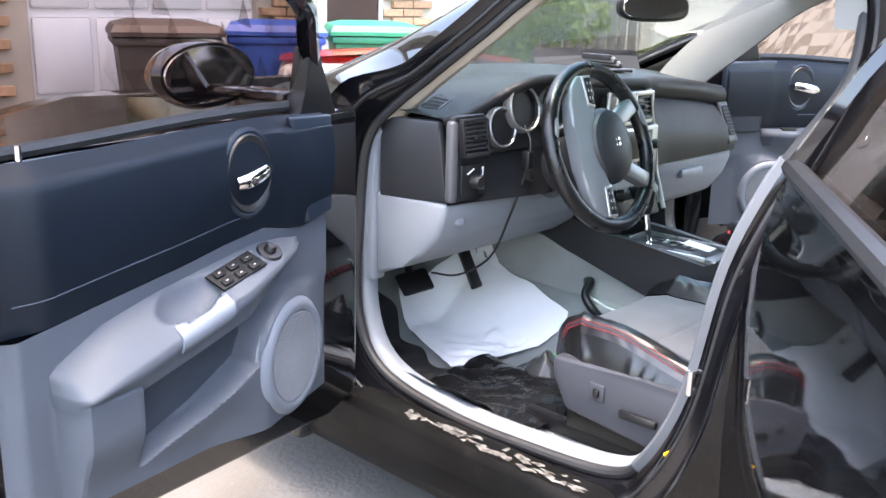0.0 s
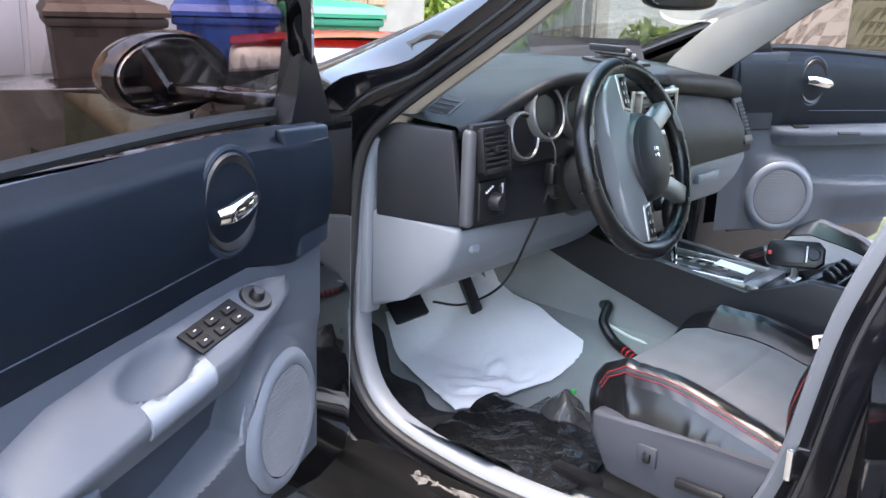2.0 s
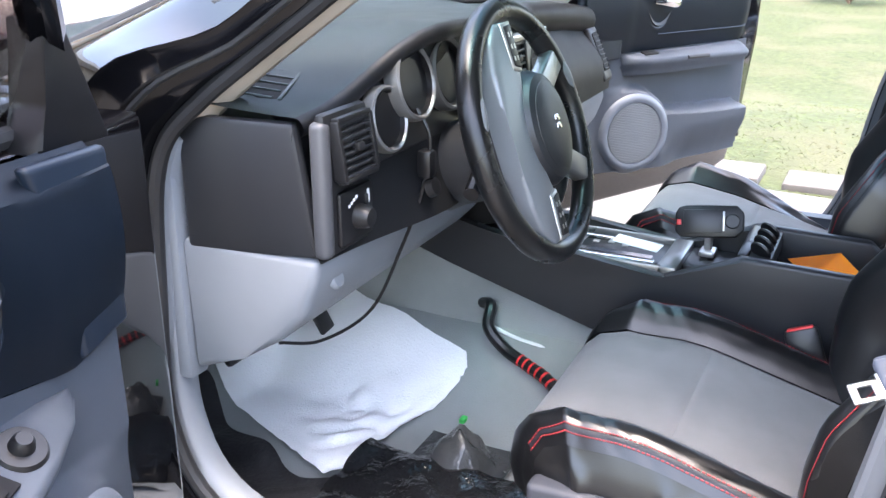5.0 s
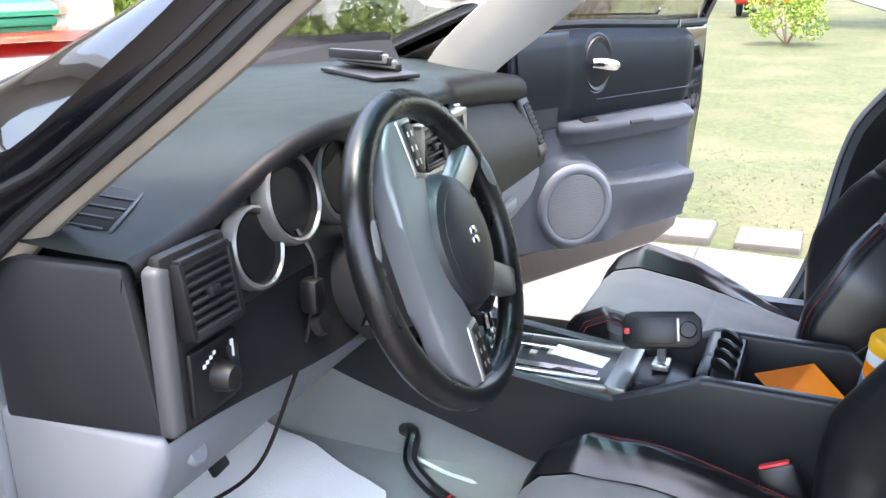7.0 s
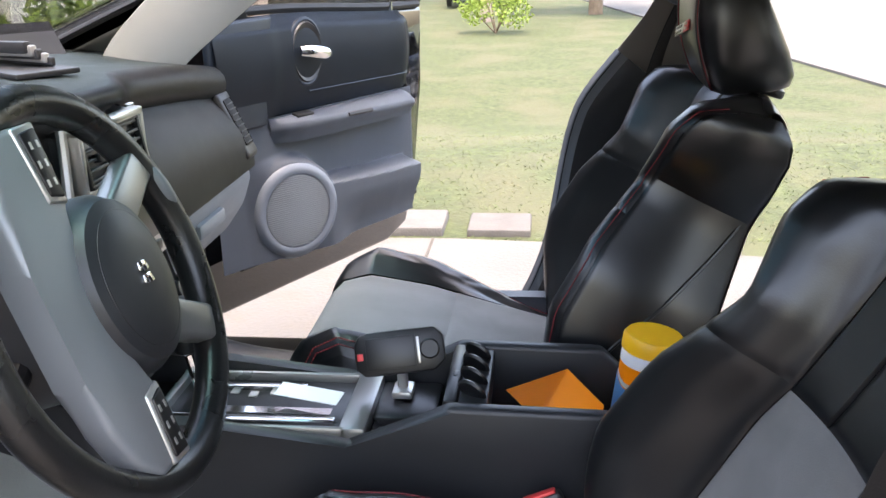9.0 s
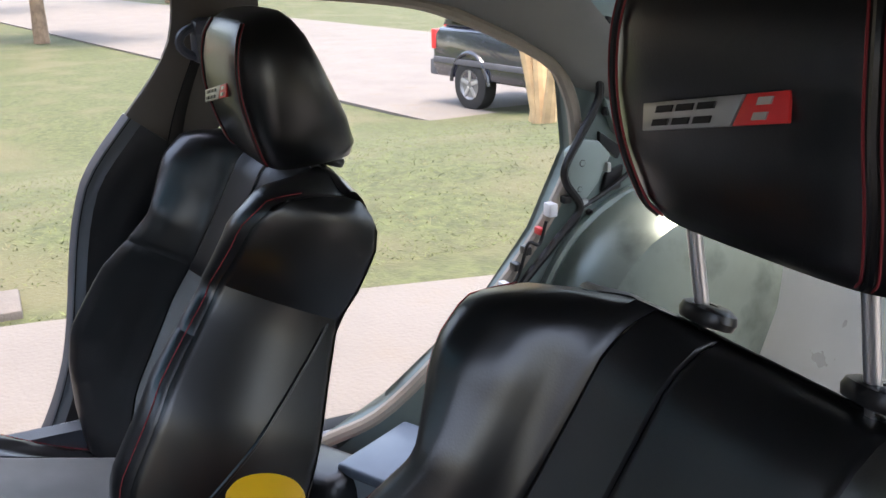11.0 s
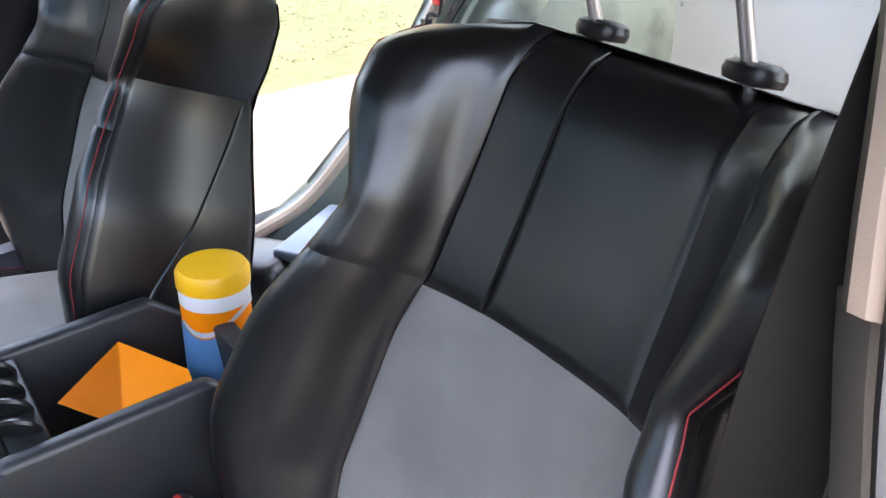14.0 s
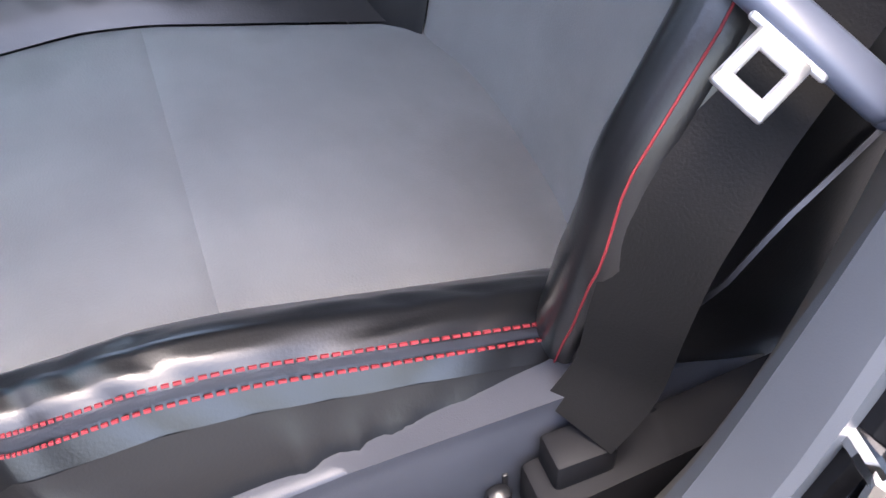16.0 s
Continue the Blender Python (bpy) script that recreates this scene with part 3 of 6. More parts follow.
rg = part("window_glass", sheet(lambda u, v: Vector((-side_x(v) + .015, u, v)), lin(-.88, -1.6, 6), lin(.955, 1.25, 6), .004), TINT, rd, "dark tinted door glass")
HINGE = Vector((-.875, -.80, 0))
rd.matrix_world = Matrix.Translation(HINGE + Vector((0, -.035, 0))) @ Matrix.Rotation(radians(-58), 4, "Z") @ Matrix.Translation(-HINGE)
A = aperture(-1)
jam = offset(A, out2(A), .09, .105, -1)
# even pale grey strip laid over the upper part of the outer pillar
PILLAR_PALE = mat("pale_pillar_strip", (.40, .415, .44), .28, vary=.12, vscale=3)
part("b_pillar_film", sheet(lambda u, v: jam[u] + Vector((.02 * v, -.06 * v, 0)), list(range(54, 68)), lin(0, 1, 5), .004), PILLAR_PALE, shell, "pale strip over the upper outer pillar")
part("b_pillar_skin", sheet(lambda u, v: jam[u] + Vector((.05 * v, -.13 * v, 0)), list(range(67, 87)), lin(0, 1, 5), .004), PAINT, shell, "glossy black outer pillar between the doors")
st = empty("door_striker", "worn bare metal door latch striker on the pillar", "latch")
for dz in (-.018, .018):
    part("pin", tube([Vector((-.80, -.705, .553 + dz)), Vector((-.845, -.700, .553 + dz))], .006, 8), CHROME, st)
part("bar", tube([Vector((-.845, -.700, .530)), Vector((-.845, -.700, .576))], .006, 8), CHROME, st)
part("plate", bbox((-.806, -.745, .525), (-.800, -.685, .58), .002), CHROME, st)

BARE = mat("scuffed_bare_metal", (0.13, 0.127, 0.12), 0.6, metal=0.0, spec=0.2, vary=0.5, vscale=60, second=(0.05, 0.045, 0.04), smix=0.5, sscale=45)
rs = random.Random(12)
for k in range(40):
    y = .0 - .5 * (k / 40) + rs.uniform(-.01, .01)
    xc = -.842 + rs.uniform(-.018, .018)
    ra, rb = rs.uniform(.003, .010), rs.uniform(.006, .022)
    ph = rs.uniform(0, 6)
    bm = bmesh.new()
    bm.faces.new([bm.verts.new((xc + ra * math.cos(a) * (1 + .45 * math.sin(3 * a + ph)), y + rb * math.sin(a) * (1 + .4 * math.sin(2 * a + ph)), .2592 + .0002 * k / 4)) for a in lin(0, 2 * math.pi, 15)[:-1]])
    part("paint_chip", bm, BARE, shell, "scuffed patch of chipped sill paint", smooth=0)

thing("yellow_paint_mark", tube([Vector((-.853, -.668 - .018 * k, .405 + .016 * k)) for k in range(5)], .004, 6), YELLOW, "yellow paint mark on the black door jamb", "paint mark")

drive = bpy.data.objects["driveway"]
JOINT = mat("joint_dirt", (0.07, 0.062, 0.05), 0.95, vary=0.3, vscale=30)
for y in (-2.6, -.105, 2.4):
    part("joint", bbox((.95, y, GZ + .005), (drive_edge(y), y + .010, GZ + .0165)), JOINT, drive)


# ---- dashboard ----
dash = empty("dashboard", "two-tone dark slate and light grey car dashboard", "dashboard")


BROW = [(-.735, .932), (-.68, .936), (-.62, .956), (-.55, .996), (-.48, 1.020), (-.40, 1.022), (-.28, 1.012), (-.12, .995), (.1, .985), (.3, .975), (.5, .958), (.65, .94), (.735, .925)]


def soft1(keys, x, r=.05):
    return (curve1(keys, x - r) + 2 * curve1(keys, x) + curve1(keys, x + r)) / 4


def dash_front(x):
    """y of the brow along the dash."""
    return .03 - .055 * math.exp(-((x + .42) / .20) ** 2) + .085 * sm(.08, .30, x)


def dash_top_z(x, y):
    back = .980 - .02 * abs(x / .75) ** 3
    t = sm(.02, .50, y)
    crown = .012 * math.exp(-((x - .1) / .4) ** 2) * math.sin(math.pi * min(1, max(0, y / .6)))
    return soft1(BROW, x) * (1 - t) + back * t + crown


def dash_skin(u, v):
    x = u
    y0, y1 = dash_front(x), .80 - .26 * (x / .76) ** 2
    y = y0 + (y1 - y0) * v
    return Vector((x * (1 + .10 * sm(.22, .40, y)), y, dash_top_z(x, y)))


part("dash_top", sheet(dash_skin, lin(-.735, .735, 60), lin(0, 1, 24), -.012), DASH_TOP, dash, "grained dark dash top pad")


def lip(u, v):
    """Rolled brow from the top pad down to the face."""
    p = dash_skin(u, 0)
    a = v * radians(150)
    r = .014 + .022 * sm(.08, .30, u)
    return p + Vector((0, -r * math.sin(a), -r * (1 - math.cos(a))))


part("brow", sheet(lip, lin(-.735, .735, 60), lin(0, 1, 8), -.004), DASH_DARK, dash, "rolled edge over the gauges")


def face(u, v):
    """Dash face: v 0 at the top, 1 at the lower edge."""
    t = dash_skin(u, 0)
    b = sm(.08, .30, u)
    top, low = t.z - .02 - .044 * b, .735 - .015 * b
    z = top + (low - top) * v
    y = t.y + .005 - .022 * b - (.035 + .030 * b) * v + (.02 - .042 * b) * math.sin(math.pi * v)
    return Vector((u, y, z))


part("dash_face", sheet(face, lin(-.735, .735, 60), lin(0, 1, 12), .01), DASH_DARK, dash, "dark slate dash face")
for S in (-1, 1):
    cap = [(.225, .92), (.03, .925), (.0, .74), (.225, .72)] if S < 0 else [(.30, .92), (.12, .915), (.07, .84), (.035, .72), (.30, .70)]
    part("end_cap", prism(cap, "x", min(.715 * S, .735 * S), max(.715 * S, .735 * S), .008), DASH_DARK, dash, "dark plastic end cap")
# knee panel and glove box side, light grey
knee = [(.24, .735), (.0, .738), (.005, .70), (.03, .645), (.075, .60), (.14, .56), (.235, .52)]
part("lock_cap", lathe([(0, .004), (.012, .004), (.015, .001), (.016, -.004)], 24, Matrix.Translation((-.675, .010, .690)) @ Euler((radians(68), 0, 0)).to_matrix().to_4x4()), GREY, dash, "round grey cap")
part("knee_panel", prism(knee, "x", -.735, -.13, .012, seg=3), GREY, dash, "light grey curved knee panel")
part("lower_trim", bbox((-.745, .235, .505), (-.70, .27, .93), .008), GREY, dash)
kn2 = [(.32, .722), (.045, .722), (.042, .695), (.062, .64), (.11, .575), (.20, .53), (.32, .52)]
part("glove_box", prism(kn2, "x", .17, .735, .012, seg=3), GREY, dash, "light grey glove box lid")
part("glove_handle", bbox((.40, .036, .655), (.54, .06, .685), .008), GREY, dash)
part("lock_hole", lathe([(.0, .002), (.012, .002), (.016, .0), (.017, -.006)], 20, Matrix.Translation((-.628, .043, .674)) @ Euler((radians(62), 0, 0)).to_matrix().to_4x4()), CHROME, dash, "small round lock hole")


def ring_at(x, y, z, r, tilt=12):
    return Matrix.Translation((x, y, z)) @ Euler((radians(90 - tilt), 0, 0)).to_matrix().to_4x4() @ Matrix.Diagonal((r, r, r, 1))


GAUGES = [(-.575, .903, .046), (-.497, .943, .055), (-.380, .938, .056), (-.296, .900, .046)]
hood = prism([(-.628, .845), (-.628, .915), (-.57, .957), (-.50, .998), (-.40, 1.005), (-.28, .995), (-.21, .95), (-.205, .845)], "y", -.012, .03, .006)
bmesh.ops.rotate(hood, cent=(0, -.012, .90), matrix=Matrix.Rotation(radians(-12), 3, "X"), verts=hood.verts)
part("cluster_hood", hood, BEZEL, dash, "matt black gauge panel")
for gx_, gz_, r in GAUGES:
    m = ring_at(gx_, -.018, gz_, r)
    part("gauge_ring", lathe([(.86, .0), (.90, .18), (.97, .25), (1.04, .2), (1.07, .05), (1.05, -.2)], 48, m), RING, dash, "satin silver gauge ring")
    part("gauge_bore", lathe([(.0, .02), (.86, .03), (.87, .2)], 40, m), BLACK, dash, "empty dark gauge well")


def vent(parent, x0, x1, z0, z1, y, nsl, tilt=8, slat=None):
    m = Matrix.Translation(((x0 + x1) / 2, y, (z0 + z1) / 2)) @ Euler((radians(-tilt), 0, 0)).to_matrix().to_4x4()
    w, h = (x1 - x0) / 2, (z1 - z0) / 2
    v = part("air_vent", bbox((-w, -.004, -h), (w, .012, h), .004, m), BLACK, parent, "black slatted air vent")
    for s in (-1, 1):
        part("frame_bar", bbox((s * w - .004, -.014, -h), (s * w + .004, .004, h), .002, m), BEZEL, v)
        part("frame_bar", bbox((-w, -.014, s * h - .004), (w, .004, s * h + .004), .002, m), BEZEL, v)
    for k in range(nsl):
        z = -h + (k + .5) * 2 * h / nsl
        part("slat", bbox((-w + .004, -.012, z - .0022), (w - .004, .004, z + .0022), .001, m), slat or DASH_DARK, v)
    part("tab", bbox((-.008, -.018, -.006), (.008, -.006, .006), .002, m), BEZEL, v)


part("vent_surround", bbox((-.733, -.018, .742), (-.622, .0, .94), .008), BEZEL, dash)
part("face_edge", bbox((-.741, -.020, .742), (-.716, .004, .930), .009, None, 3), SLATE_EDGE, dash, "dull silver-grey edge of the dash face")
vent(dash, -.716, -.634, .848, .928, -.022, 8)
VTM = Matrix.Translation((.716, .064, .812)) @ Euler((radians(-24), 0, 0)).to_matrix().to_4x4()
pv = part("air_vent", bbox((-.036, -.010, -.078), (.036, .03, .074), .012, VTM, 3), BEZEL, dash, "dark end vent with black slats")
part("vent_mouth", bbox((-.022, -.0125, -.050), (.022, -.008, .054), .004, VTM), SWITCH, pv)
for k in range(8):
    part("slat", bbox((-.020, -.0145, -.046 + .0125 * k), (.020, -.011, -.0435 + .0125 * k), .001, VTM), BEZEL, pv)
sw = part("light_switch", bbox((-.712, -.026, .752), (-.626, -.016, .83), .006), BLACK, dash, "black headlight switch panel with a round knob")
part("knob", lathe([(.0, .022), (.013, .021), (.016, .014), (.018, .0)], 24, Matrix.Translation((-.668, -.026, .788)) @ Euler((radians(90), 0, 0)).to_matrix().to_4x4()), BEZEL, sw)
for k in range(4):
    part("marking", bbox((-.694 + .006 * k, -.0275, .806 + .003 * k), (-.690 + .006 * k, -.0255, .810 + .003 * k)), WHITE, sw)
part("marking", bbox((-.645, -.0275, .80), (-.640, -.0255, .82)), WHITE, sw)
part("thumb_wheel", bbox((-.652, -.03, .795), (-.646, -.024, .815), .002), BEZEL, sw)
# defroster vent on the top pad at the driver's end
dvp = lambda x, y: Vector((x, y, dash_top_z(x, y) - .003))
d0, dx_, dy_ = dvp(-.640, .125), dvp(-.630, .127), dvp(-.642, .135)
da = (dx_ - d0).normalized()
dn = da.cross(dy_ - d0).normalized()
db_ = dn.cross(da)
dvm = Matrix(((da.x, db_.x, dn.x, d0.x), (da.y, db_.y, dn.y, d0.y), (da.z, db_.z, dn.z, d0.z), (0, 0, 0, 1)))
dv = part("defroster_vent", bbox((-.048, -.030, -.012), (.048, .030, .004), .003, dvm), SWITCH, dash, "slatted black defroster vent")
for k in range(5):
    part("slat", bbox((-.0405 + .0195 * k, -.027, .002), (-.0375 + .0195 * k, .027, .006), .001, dvm @ Matrix.Rotation(radians(-12), 4, "Z")), DASH_TOP, dv)
for s in (-1, 1):
    part("vent_rim", bbox((-.050, s * .030 - .003, -.006), (.050, s * .030 + .003, .006), .002, dvm), DASH_TOP, dv)
# joint between the dark face and the glove box lid
part("trim_strip", tube([Vector((x, .040, .7235)) for x in lin(.20, .73, 12)], .003, 6), BEZEL, dash)

# centre stack
cs = empty("centre_stack", "silver centre stack with vents, radio screen and heater knobs", "radio panel")
CSX = .03
part("stack_body", prism([(.09, .955), (.022, .95), (.002, .72), (-.045, .60), (.05, .58), (.11, .60)], "x", CSX - .115, CSX + .115, .008), BEZEL, cs, "matt black stack body")


def stack_y(z):
    return curve1([(.60, -.045), (.72, .002), (.95, .022)], z)


def stack_half(z):
    return soft1([(.60, .128), (.72, .140), (.80, .135), (.95, .100)], z, .03)


for s in (-1, 1):
    part("silver_rail", tube([Vector((CSX + s * stack_half(z), stack_y(z) - .004, z)) for z in lin(.61, .955, 16)], .007, 8), SILVER, cs, "satin silver side rail")
    x0, x1 = CSX + s * .049 - .037, CSX + s * .049 + .037
    vent(cs, x0, x1, .875, .94, .010, 5)
    for lo, hi in (((x0 - .012, .862), (x1 + .012, .873)), ((x0 - .012, .942), (x1 + .012, .953)), ((x0 - .012, .862), (x0 - .002, .953)), ((x1 + .002, .862), (x1 + .012, .953))):
        part("silver_frame", bbox((lo[0], -.004, lo[1]), (hi[0], .018, hi[1]), .003), SILVER, cs, "satin silver vent frame")
part("radio_panel", bbox((CSX - .122, -.012, .73), (CSX + .122, .012, .855), .006, None), SILVER, cs, "silver grey radio surround")
part("screen", bbox((CSX - .085, -.016, .765), (CSX + .085, -.010, .845), .003), BLACK, cs, "dark glossy radio screen")
for k in range(2):
    part("knob", lathe([(.0, .018), (.012, .017), (.015, .0)], 20, Matrix.Translation((CSX - .102 + .204 * k, -.012, .80)) @ Euler((radians(85), 0, 0)).to_matrix().to_4x4()), BLACK, cs, "round black radio knob")
for k in range(5):
    part("button", bbox((CSX - .08 + .033 * k, -.017, .742), (CSX - .052 + .033 * k, -.008, .757), .002), BEZEL, cs)
for k in range(3):
    part("heater_knob", lathe([(.0, .024), (.015, .023), (.019, .0)], 24, Matrix.Translation((CSX - .075 + .075 * k, -.022, .67)) @ Euler((radians(70), 0, 0)).to_matrix().to_4x4()), BLACK, cs, "round black heater knob")

for k in range(7):
    z = .93 - .021 * k
    part("edge_clip", tube([Vector((CSX + stack_half(z) + .012 + .006 * math.cos(a), stack_y(z) + .004, z + .006 * math.sin(a))) for a in lin(0, 2 * math.pi, 9)[:-1]], .0028, 6, True, up=(0, 1, 0)), BLACK, cs, "small black trim clip")

# ---- steering wheel ----
WC = Vector((-.364, -.185, .864))
TILT_W = 20
WM = Matrix.Translation(WC) @ Euler((radians(90 - TILT_W), 0, 0)).to_matrix().to_4x4()
sw_ = empty("steering_wheel", "black leather steering wheel with silver spokes", "steering wheel")


def wpt(x, y, z=0.0):
    return WM @ Vector((x, y, z))


R = .192
NR = 96
rim = [wpt(R * math.cos(2 * math.pi * k / NR), R * math.sin(2 * math.pi * k / NR), -.025) for k in range(NR)]
part("rim", tube(rim, .019, 16, True, up=WM.to_3x3() @ Vector((0, 0, 1))), WHEEL_LEATHER, sw_, "shiny worn black leather rim")
WR = WM @ Matrix.Rotation(radians(88), 4, "Z")   # turned a quarter to the left
hub = [(0, .016), (.030, .0155), (.052, .012), (.068, .004), (.076, -.012), (.078, -.035), (.05, -.06), (0, -.06)]
part("airbag_cover", lathe(hub, 48, WR @ Matrix.Translation((0, -.014, 0)) @ Matrix.Diagonal((1.22, 1.04, 1.05, 1))), DASH_DARK, sw_, "round dark airbag cover")
part("hub_groove", tube([WR @ Vector((.070 * math.cos(a), -.014 + .060 * math.sin(a), .0090)) for a in lin(0, 2 * math.pi, 49)[:-1]], .0011, 6, True), BLACK, sw_)
bm = bmesh.new()
for dx in (-.0065, .0065):
    prism([(dx - .0055, -.009), (dx + .0045, -.006), (dx + .0055, .008), (dx - .003, .010), (dx - .006, .003)], "z", .016, .0195, .0012, bm)
bmesh.ops.transform(bm, matrix=WR @ Matrix.Translation((.004, -.012, 0)), verts=bm.verts)
part("emblem", bm, CHROME, sw_, "small chrome emblem")


def spoke(name, pts, z0, z1, material, label, bevel=.004):
    bm = prism(pts, "z", z0, z1, bevel, seg=3)
    bmesh.ops.transform(bm, matrix=WR, verts=bm.verts)
    return part(name, bm, material, sw_, label)


WINGC = mat("satin_wheel_silver", (.21, .22, .23), .36, metal=.25, vary=.06)
wing = [(-.172, .018), (-.172, .072), (-.145, .100), (-.10, .116), (-.05, .120), (0, .120), (.05, .120), (.10, .116), (.145, .100), (.172, .072), (.172, .018), (.128, .012), (.09, .02), (.066, .045), (0, .06), (-.066, .045), (-.09, .02), (-.128, .012)]
spoke("upper_spoke_wing", wing, -.036, -.004, WINGC, "broad satin silver upper spoke", .008)
for s in (-1, 1):
    spoke("lower_spoke", [(s * .080, -.168), (s * .118, -.148), (s * .064, -.030), (s * .026, -.058)], -.036, -.010, RING, "satin silver lower spoke", .006)
    fr_ = spoke("switch_frame", [(s * .172, .020), (s * .170, .056), (s * .098, .050), (s * .092, .022)], -.010, -.0015, SILVER, "silver switch frame", .003)
    pd_ = spoke("switch_pad", [(s * .166, .025), (s * .164, .051), (s * .104, .046), (s * .099, .026)], -.006, .001, BLACK, "black cruise control buttons", .002)
    for k in range(3):
        for j in range(2):
            bm = bbox((-.0035, -.0015, 0), (.0035, .0015, .0008), 0, WR @ Matrix.Translation((s * (.115 + .018 * k), .032 + .011 * j, .001)))
            part("button_mark", bm, SILVER, pd_)
for a0 in (162, 18):
    a = radians(a0)
    om = WM @ Matrix.Translation((R * math.cos(a), R * math.sin(a), -.025)) @ Matrix.Rotation(a, 4, "Z") @ Matrix.Translation((-.004, 0, .0165)) @ Matrix.Rotation(radians(-12), 4, "Y") @ Matrix.Diagonal((.009, .030, .0045, 1))
    part("grip_inlay", lathe([(0, 1.0), (.4, .92), (.75, .66), (1.0, .0)], 24, om), WINGC, sw_, "oval satin inlay on the rim")
part("column_shroud", lathe([(.0, -.05), (.062, -.05), (.068, -.09), (.066, -.17), (.07, -.2)], 28, WM @ Matrix.Translation((0, -.02, 0)) @ Matrix.Diagonal((1, 1.05, 1, 1))), DASH_DARK, sw_, "dark steering column shroud")
part("stalk", tube([wpt(-.06, -.03, -.10), wpt(-.125, -.055, -.095)], .012, 10), BLACK, sw_, "black turn signal stalk")
for k in range(30):
    a = radians(-28 + k * 2.0)
    part("stitch", tube([wpt((R - .016) * math.cos(a), (R - .016) * math.sin(a), -.02), wpt((R - .0165) * math.cos(a + .02), (R - .0165) * math.sin(a + .02), -.030)], .0009, 5), STITCH, sw_)

# ---- console ----
con = empty("centre_console", "dark grey centre console with open storage bin", "console")
side_poly = [(.10, .50), (.33, .57), (.33, .66), (.12, .615), (.05, .58), (-.02, .575), (-.12, .568), (-.33, .535), (-.465, .605), (-.67, .60), (-.72, .55), (-.74, .36), (-.36, .385), (-.20, .415)]
for s in (-1, 1):
    x0, x1 = sorted((s * .088, s * .112))
    part("side_wall", prism(side_poly, "x", x0, x1, .008, seg=3), DASH_DARK, con, "dark slate console side")
part("console_deck", bbox((-.09, -.46, .43), (.09, .08, .53), .004), BEZEL, con)
part("bin_floor", bbox((-.09, -.72, .44), (.09, -.45, .46)), BLACK, con)
part("bin_front", bbox((-.09, -.475, .44), (.09, -.455, .605), .006), BLACK, con)
part("bin_back", bbox((-.09, -.735, .44), (.09, -.71, .60), .006), DASH_DARK, con)
for x0, x1, y0, y1 in ((-.085, -.076, -.325, -.04), (.076, .085, -.325, -.04), (-.085, .085, -.350, -.312), (-.085, .085, -.055, -.042)):
    part("shifter_bezel", bbox((x0, y0, .53), (x1, y1, .556), .005), RING, con, "satin silver shifter surround")
part("shift_plate", bbox((-.076, -.312, .528), (.076, -.05, .543), .002), BLACK, con, "gloss black shift gate")
for k in range(6):
    part("gate_marking", bbox((.020 + .008 * (k % 2), -.11 - .03 * k, .543), (.034 + .008 * (k % 2), -.098 - .03 * k, .5455)), SILVER, con)
part("shift_slot", bbox((-.03, -.29, .543), (-.012, -.10, .546)), CHROME, con)
part("bright_strip", bbox((-.055, -.30, .543), (-.04, -.06, .549), .002), CHROME, con, "chrome strip")
part("bright_strip", bbox((.04, -.24, .543), (.052, -.08, .552), .002), CHROME, con, "chrome strip")
lever = part("gear_lever", tube([Vector((.0, -.10, .54)), Vector((.0, -.085, .62))], .009, 10), CHROME, con, "black gear lever with chrome stem")
part("lever_knob", lathe([(0, .05), (.018, .047), (.026, .03), (.024, .0), (.016, -.03), (0, -.03)], 20, Matrix.Translation((.0, -.08, .655))), BLACK, lever)
for k in range(2):
    part("cup_holder", lathe([(.036, .0), (.042, .006), (.044, .0), (.04, -.05), (.0, -.05)], 28, Matrix.Translation((-.04 + .08 * k, -.395, .533))), BLACK, con, "black round cup holder")

# ---- things on the console ----
dev = empty("handheld_tuner", "black handheld engine tuner with dark screen on a mount", "device")
dm = Matrix.Translation((.03, -.383, .617)) @ Euler((0, 0, radians(-84))).to_matrix().to_4x4() @ Euler((radians(-22), radians(-6), 0)).to_matrix().to_4x4() @ Matrix.Scale(.86, 4)
oct_ = [(-.066, .032), (-.074, .018), (-.074, -.022), (-.06, -.036), (.055, -.036), (.074, -.02), (.074, .02), (.06, .036), (-.05, .036)]
bm = prism(oct_, "y", -.012, .012, .004)
bmesh.ops.transform(bm, matrix=dm, verts=bm.verts)
part("casing", bm, BLACK, dev)
part("screen", bbox((-.055, -.0145, -.026), (.026, -.0115, .026), .001, dm), BLACK, dev, "dark glossy screen")
part("keypad", lathe([(0, .003), (.014, .003), (.017, 0)], 20, dm @ Matrix.Translation((.05, -.012, .0)) @ Euler((radians(90), 0, 0)).to_matrix().to_4x4()), BEZEL, dev, "round dark keypad")
part("keypad_bar", bbox((.029, -.0145, -.022), (.034, -.0115, .022), .001, dm), SILVER, dev)
part("red_key", bbox((-.070, -.0145, -.008), (-.060, -.0115, .004), .001, dm), RED, dev)
part("stem", tube([Vector((.035, -.385, .53)), Vector((.04, -.383, .61))], .008, 10), SILVER, dev, "silver ball mount")
part("clamp", bbox((.015, -.40, .548), (.055, -.37, .560), .004), SILVER, dev)
part("cradle", bbox((-.03, -.44, .520), (.085, -.345, .545), .010), BLACK, dev, "black cup holder mount base")

thing("white_card", bbox((-.024, -.05, 0), (.004, .05, .0012), 0, Matrix.Translation((.006, -.258, .566)) @ Euler((0, radians(-14), radians(-16))).to_matrix().to_4x4()), WHITE, "small white paper card stuck beside the shifter", "card")

